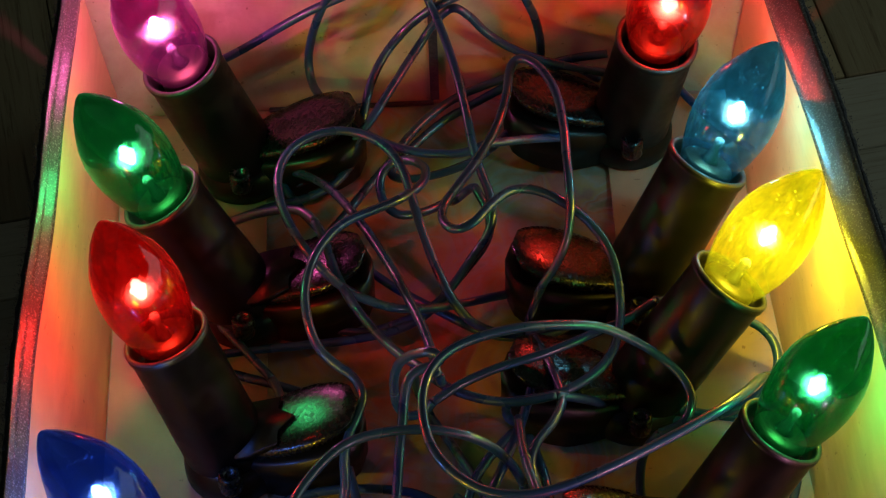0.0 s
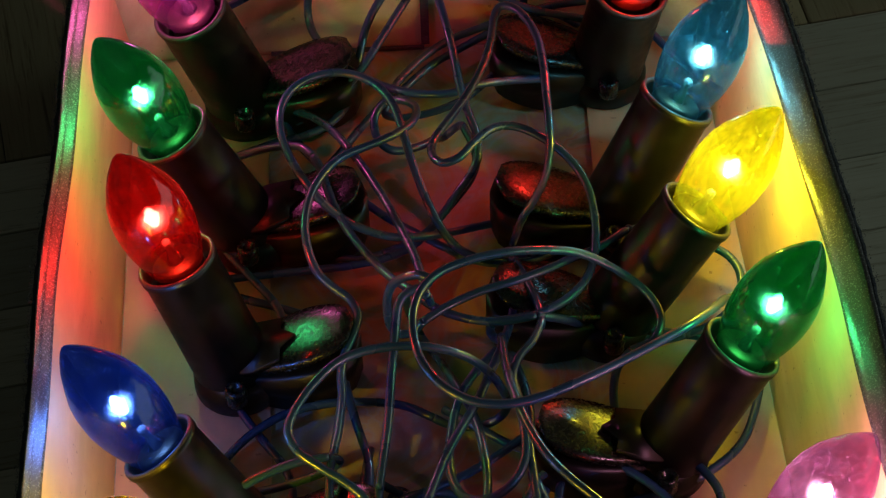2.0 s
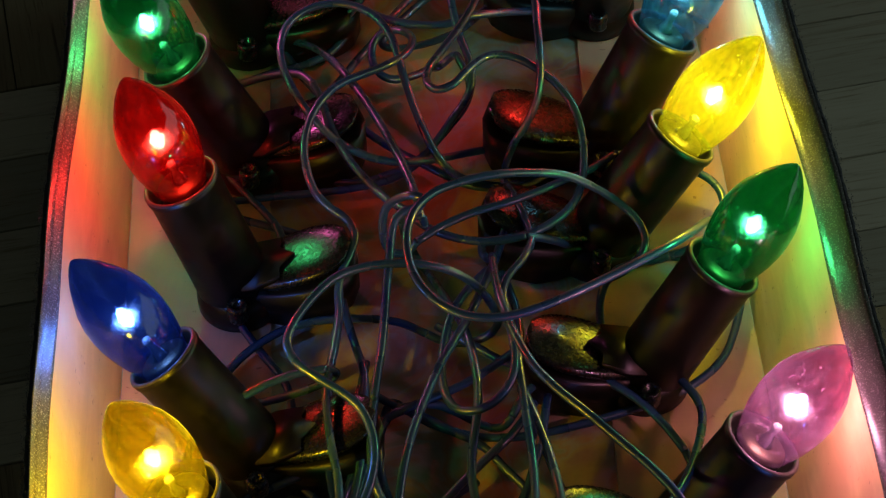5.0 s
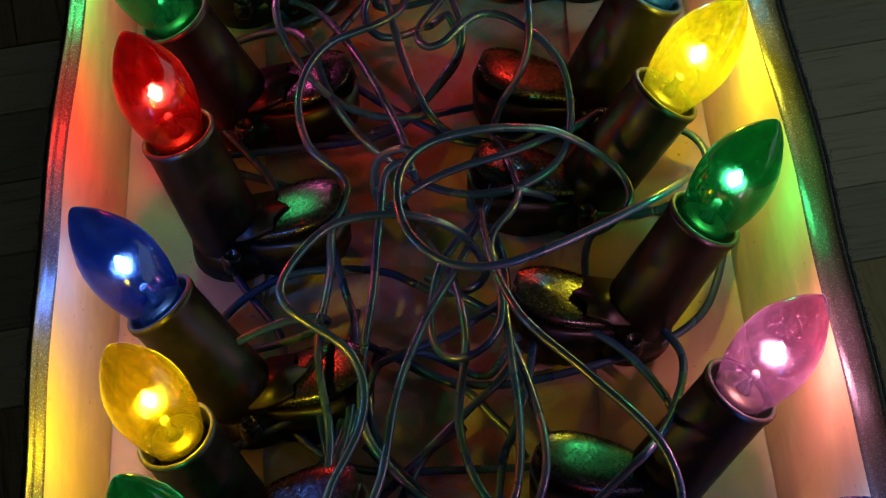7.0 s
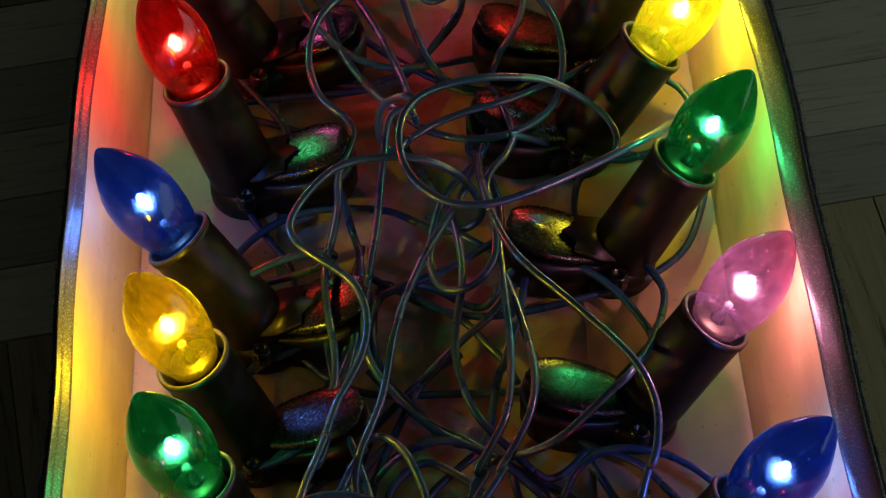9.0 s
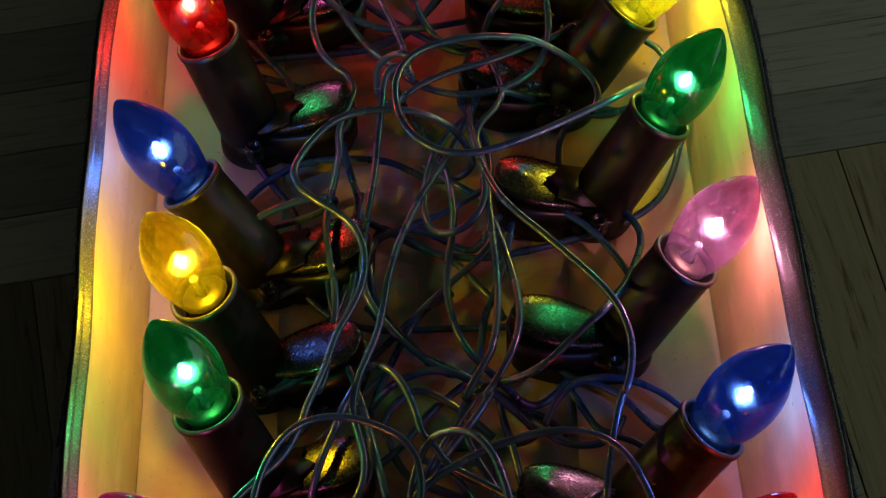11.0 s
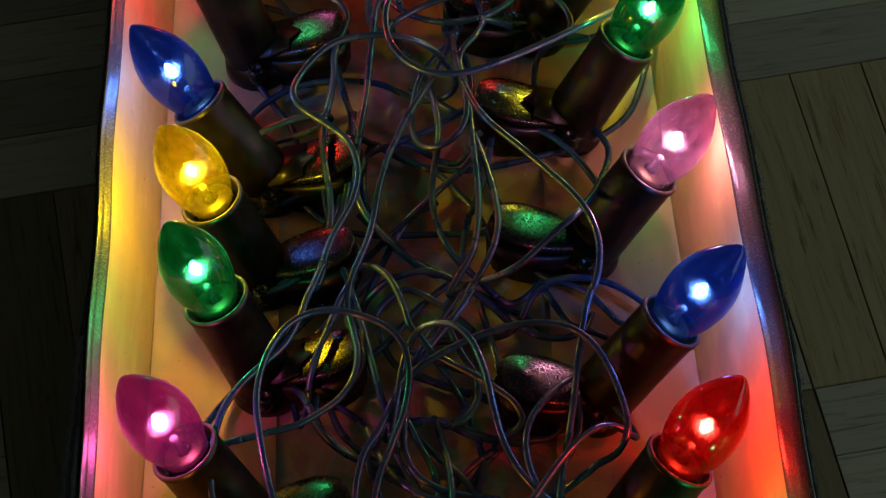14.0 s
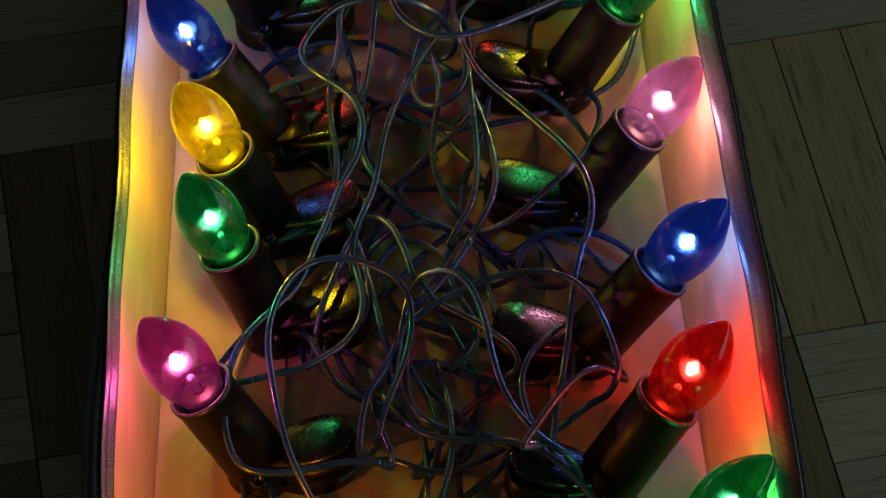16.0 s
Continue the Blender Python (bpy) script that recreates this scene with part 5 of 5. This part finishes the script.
wire([(7.83, -22.17, 3.00), (8.13, -22.04, 2.49), (8.09, -21.54, 2.09), (7.82, -20.85, 1.83), (7.38, -20.13, 1.73), (6.87, -19.52, 1.79), (6.38, -19.19, 2.04), (5.98, -19.31, 2.50)])
wire([(-6.95, 1.83, 0.60), (-7.33, 1.74, 0.51), (-7.04, 1.56, 0.44), (-6.32, 1.28, 0.40), (-5.37, 0.91, 0.42), (-4.40, 0.44, 0.51), (-3.63, -0.12, 0.70), (-3.27, -0.78, 1.00)])
wire([(-3.45, -6.80, 3.00), (-3.15, -6.67, 2.56), (-3.57, -6.59, 1.99), (-4.43, -6.51, 1.38), (-5.47, -6.40, 0.84), (-6.41, -6.20, 0.45), (-6.98, -5.87, 0.35), (-6.91, -5.38, 0.50)])
wire([(-0.94, -22.13, 1.00), (-0.12, -22.68, 0.79), (0.25, -23.90, 0.82), (0.32, -25.44, 1.04), (0.23, -26.99, 1.37), (0.11, -28.21, 1.77), (0.11, -28.78, 2.17), (0.36, -28.36, 2.50)])
wire([(-6.29, -22.29, 3.50), (-7.62, -22.39, 3.25), (-7.89, -21.48, 2.65), (-7.33, -19.86, 1.88), (-6.17, -17.79, 1.11), (-4.65, -15.55, 0.51), (-2.99, -13.43, 0.35), (-1.42, -11.70, 0.50)])
wire([(10.26, -1.69, 1.50), (10.40, -1.72, 0.92), (9.78, -1.61, 0.65), (8.66, -1.41, 0.59), (7.31, -1.17, 0.65), (6.00, -0.93, 0.75), (5.02, -0.75, 0.80), (4.64, -0.68, 0.70)])
wire([(-2.08, -10.49, 1.20), (-1.39, -11.32, 1.13), (-0.59, -12.15, 1.05), (0.21, -12.69, 0.96), (1.12, -13.20, 0.85), (2.25, -13.94, 0.74), (3.15, -14.54, 0.68), (4.16, -15.16, 0.64), (4.93, -15.80, 0.60)])
wire([(-2.23, -14.83, 0.50), (-1.60, -14.26, 1.05), (-0.94, -14.02, 1.60), (-0.02, -13.73, 1.70), (0.78, -13.82, 1.80), (1.57, -14.09, 1.60), (2.46, -14.62, 1.40), (3.35, -15.34, 1.00), (3.91, -15.77, 0.60)])
wire([(-0.44, -17.64, 0.50), (-0.99, -16.97, 0.75), (-1.32, -16.17, 1.00), (-1.47, -15.33, 1.10), (-0.96, -14.63, 1.20), (-0.27, -14.13, 1.10), (0.53, -14.42, 1.00), (1.54, -15.11, 0.75), (2.32, -15.79, 0.50)])
wire([(3.27, -7.42, 2.00), (2.97, -8.87, 1.77), (2.53, -10.30, 1.54), (2.21, -10.99, 1.31), (2.03, -11.84, 1.10), (1.87, -12.69, 0.90), (1.57, -13.39, 0.70), (0.87, -13.93, 0.50)])
wire([(2.52, -14.05, 0.60), (2.67, -15.18, 0.80), (2.89, -16.21, 1.00), (3.09, -17.26, 1.00), (3.26, -18.35, 1.00), (3.32, -19.25, 0.75), (3.28, -20.42, 0.50)])
wire([(-0.75, -16.05, 1.00), (-0.26, -17.01, 1.26), (0.59, -17.62, 1.51), (1.47, -18.16, 1.60), (2.36, -18.51, 1.60), (3.23, -19.01, 1.51), (3.73, -19.60, 1.26), (3.96, -20.50, 1.00)])
wire([(4.91, -13.55, 0.40), (5.39, -14.53, 0.64), (5.95, -15.74, 0.88), (6.61, -16.12, 0.92), (7.29, -16.33, 0.76), (8.17, -16.91, 0.60)])
wire([(3.37, -14.71, 0.50), (3.91, -15.57, 0.92), (4.67, -16.51, 1.24), (5.78, -16.76, 1.36), (6.54, -16.17, 1.08), (6.90, -15.16, 0.60)])
wire([(-5.14, -17.84, 1.00), (-4.22, -17.22, 1.72), (-3.20, -16.16, 2.04), (-2.65, -15.23, 1.56), (-2.10, -14.12, 1.08), (-1.53, -13.09, 0.60)])
wire([(1.00, -9.46, 0.50), (-0.11, -10.38, 0.60), (-0.83, -11.75, 0.70), (-1.37, -13.09, 0.80), (-1.88, -14.42, 0.70), (-2.07, -15.46, 0.60), (-1.90, -16.78, 0.50)])
wire([(-3.01, -10.75, 1.20), (-2.59, -11.67, 1.33), (-2.38, -12.55, 1.46), (-2.45, -13.18, 1.36), (-2.69, -13.81, 1.14), (-2.74, -14.51, 0.94), (-2.52, -15.43, 0.77), (-2.26, -16.29, 0.60)])
wire([(2.35, -17.10, 0.80), (2.43, -18.12, 0.90), (2.30, -18.99, 1.00), (1.95, -19.57, 0.80), (1.42, -20.17, 0.60)])
wire([(-3.92, -18.96, 0.60), (-2.80, -18.02, 0.76), (-1.66, -17.07, 0.92), (-0.75, -16.14, 0.92), (0.17, -14.80, 0.76), (1.34, -13.59, 0.60)])
wire([(-3.65, -18.75, 1.50), (-3.72, -20.12, 1.33), (-3.10, -21.09, 1.17), (-2.21, -21.70, 1.00), (-1.11, -22.48, 0.87), (-0.00, -23.00, 0.73), (1.10, -23.42, 0.60)])
wire([(-3.44, -18.83, 1.00), (-2.84, -20.37, 0.87), (-1.99, -21.32, 0.73), (-1.10, -21.71, 0.60)])
wire([(-2.03, -16.24, 1.60), (-1.65, -17.87, 1.53), (-1.28, -19.25, 1.47), (-0.96, -20.50, 1.40), (-0.73, -21.70, 1.20), (-0.33, -22.51, 1.00), (0.21, -23.31, 0.80)])
wire([(-0.86, -20.19, 0.50), (-0.29, -19.91, 0.75), (0.61, -20.12, 1.00), (1.39, -20.50, 1.10), (2.27, -21.04, 1.20), (3.21, -20.99, 1.00), (3.87, -20.24, 0.80)])
wire([(-0.36, -19.99, 1.00), (0.21, -21.37, 1.06), (0.59, -22.26, 1.11), (0.79, -23.30, 1.17), (0.75, -24.29, 1.11), (0.58, -24.95, 0.94), (0.17, -25.86, 0.77), (-0.29, -27.00, 0.60)])
wire([(3.75, -20.44, 0.50), (3.17, -21.16, 0.60), (2.47, -22.05, 0.70), (1.95, -23.10, 0.80), (1.63, -24.32, 0.70), (1.54, -25.28, 0.60), (1.64, -26.49, 0.50)])
wire([(-3.09, -25.52, 1.20), (-2.22, -24.87, 1.27), (-1.12, -24.76, 1.33), (-0.03, -25.21, 1.40), (1.06, -25.29, 1.27), (2.39, -24.73, 1.13), (3.51, -24.04, 1.00)])
wire([(4.40, -23.80, 1.00), (3.54, -24.42, 1.00), (3.03, -25.18, 1.00), (2.36, -25.68, 0.80), (1.47, -26.30, 0.60)])
wire([(2.64, -23.76, 1.00), (3.94, -24.37, 1.10), (5.21, -25.35, 1.20), (6.03, -26.45, 1.10), (6.63, -27.66, 1.00)])
wire([(0.04, -20.67, 0.80), (0.69, -21.57, 0.93), (1.35, -22.33, 1.07), (1.99, -23.22, 1.20), (2.15, -23.91, 1.07), (1.73, -24.59, 0.93), (0.85, -24.87, 0.80)])
wire([(-0.38, -17.68, 0.60), (0.30, -17.97, 0.60), (1.43, -18.47, 0.60), (2.78, -19.02, 0.55), (4.12, -19.78, 0.50)])
wire([(-2.08, -6.29, 0.80), (-1.34, -6.77, 0.77), (-0.60, -7.13, 0.74), (0.31, -7.72, 0.71), (1.22, -8.31, 0.69), (1.92, -9.22, 0.66), (2.45, -9.89, 0.63), (2.86, -10.77, 0.60)])
wire([(-2.10, -8.75, 1.20), (-1.93, -9.79, 1.08), (-1.41, -10.83, 0.96), (-0.71, -11.65, 0.84), (-0.01, -12.57, 0.88), (0.69, -13.31, 1.00)])
wire([(-6.18, -9.98, 0.50), (-5.42, -9.75, 0.92), (-4.48, -9.52, 1.24), (-3.38, -9.03, 1.36), (-2.82, -7.95, 1.24), (-2.36, -6.54, 1.00)])
wire([(-2.26, -5.60, 1.60), (-2.53, -7.15, 1.53), (-2.49, -8.47, 1.47), (-2.83, -9.75, 1.40), (-3.31, -10.91, 1.20), (-4.31, -12.03, 1.00), (-5.04, -12.72, 0.80)])
wire([(-3.23, -5.39, 2.00), (-3.49, -6.94, 1.92), (-3.53, -8.69, 1.84), (-3.40, -10.16, 1.72), (-3.20, -11.59, 1.56), (-3.58, -12.96, 1.40)])

wire([(-2.00, -8.80, 0.60), (-1.90, -8.10, 0.90), (-1.80, -7.60, 1.20), (-1.10, -7.30, 1.40), (-0.20, -6.90, 1.40), (0.70, -6.40, 1.30), (1.70, -5.60, 1.10), (2.70, -4.60, 0.80)])
wire([(-0.00, -3.60, 0.60), (0.60, -4.20, 0.80), (1.20, -4.70, 0.90), (2.00, -5.20, 0.80), (2.80, -5.40, 0.60)])
wire([(-5.20, -14.20, 1.60), (-4.30, -13.40, 1.80), (-3.60, -12.60, 1.90), (-3.00, -11.60, 1.90), (-2.60, -10.50, 1.80), (-2.30, -9.20, 1.60), (-2.10, -8.10, 1.30)])


# ---- parquet fingers ----
S, ANGLE, U0, V0 = 1.54, 9.5, 1.207, -0.51


def finger_mesh(mat):
    bm = box(-S / 2 * D + 0.0004, S / 2 * D - 0.0004, -S / 10 * D + 0.0002, S / 10 * D - 0.0002, -0.006, 0.0, 0.00025)
    return to_mesh("plank", bm, mat, False)


LIT_FINGER, SHADED_FINGER = finger_mesh(LIT_WOOD), finger_mesh(SHADED_WOOD)
rng = random.Random(4)
for i in range(-4, 3):
    for j in range(-3, 3):
        for k in range(5):
            cu, cv, o = U0 + (i + 0.5) * S, V0 + (j + 0.5) * S, (k - 2) * S / 5
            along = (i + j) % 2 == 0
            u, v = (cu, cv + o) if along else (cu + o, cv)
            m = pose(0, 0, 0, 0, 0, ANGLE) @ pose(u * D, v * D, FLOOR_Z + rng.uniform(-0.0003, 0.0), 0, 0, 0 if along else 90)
            put("plank", LIT_FINGER if along else SHADED_FINGER, floor, m)


def far_planks(mat, spots, m, label):
    """The rest of the parquet, joined: a box for each finger, laid along x."""
    verts, faces = [], []
    a, b = S / 2 * D - 0.0004, S / 10 * D - 0.0003
    for x, y in spots:
        n = len(verts)
        verts += [(x * D + p, y * D + q, z) for z in (-0.006, 0.0) for p, q in ((-a, -b), (a, -b), (a, b), (-a, b))]
        faces += [(n + 4, n + 5, n + 6, n + 7)] + [(n + k, n + (k + 1) % 4, n + 4 + (k + 1) % 4, n + 4 + k) for k in range(4)]
    me = bpy.data.meshes.new("planks")
    me.from_pydata(verts, [], faces)
    me.materials.append(mat)
    tagged(put("planks", me, floor, m, label), kind="stuff")


# Same two tones again: light by grain direction put into the colour.
LIT_REST = parquet_material("lit_parquet_rest", (0.27, 0.22, 0.135), (0.50, 0.44, 0.315), (0.58, 0.53, 0.395), True)
SHADED_REST = parquet_material("shaded_parquet_rest", (0.14, 0.085, 0.035), (0.32, 0.24, 0.125), (0.40, 0.32, 0.18), True)
near_square = {(i, j) for i in range(-4, 3) for j in range(-3, 3)}
turn_floor = pose(0, 0, 0, 0, 0, ANGLE)
rest = [(i, j, k) for i in range(-20, 20) for j in range(-20, 20) for k in range(-2, 3) if (i, j) not in near_square]
spots = {True: [], False: []}
for i, j, k in rest:
    cu, cv, o = U0 + (i + 0.5) * S, V0 + (j + 0.5) * S, k * S / 5
    along = (i + j) % 2 == 0
    u, v = (cu, cv + o) if along else (cu + o, cv)
    p = turn_floor @ Vector((u * D, v * D, 0))
    if max(abs(p.x), abs(p.y)) < 1.99:
        spots[along].append((u, v) if along else (v, -u))
lay = pose(0, 0, FLOOR_Z - 0.0002, 0, 0, ANGLE)
far_planks(LIT_REST, spots[True], lay, "parquet fingers painted in the lit tone")
far_planks(SHADED_REST, spots[False], lay @ pose(0, 0, 0, 0, 0, 90), "parquet fingers painted in the shaded tone")
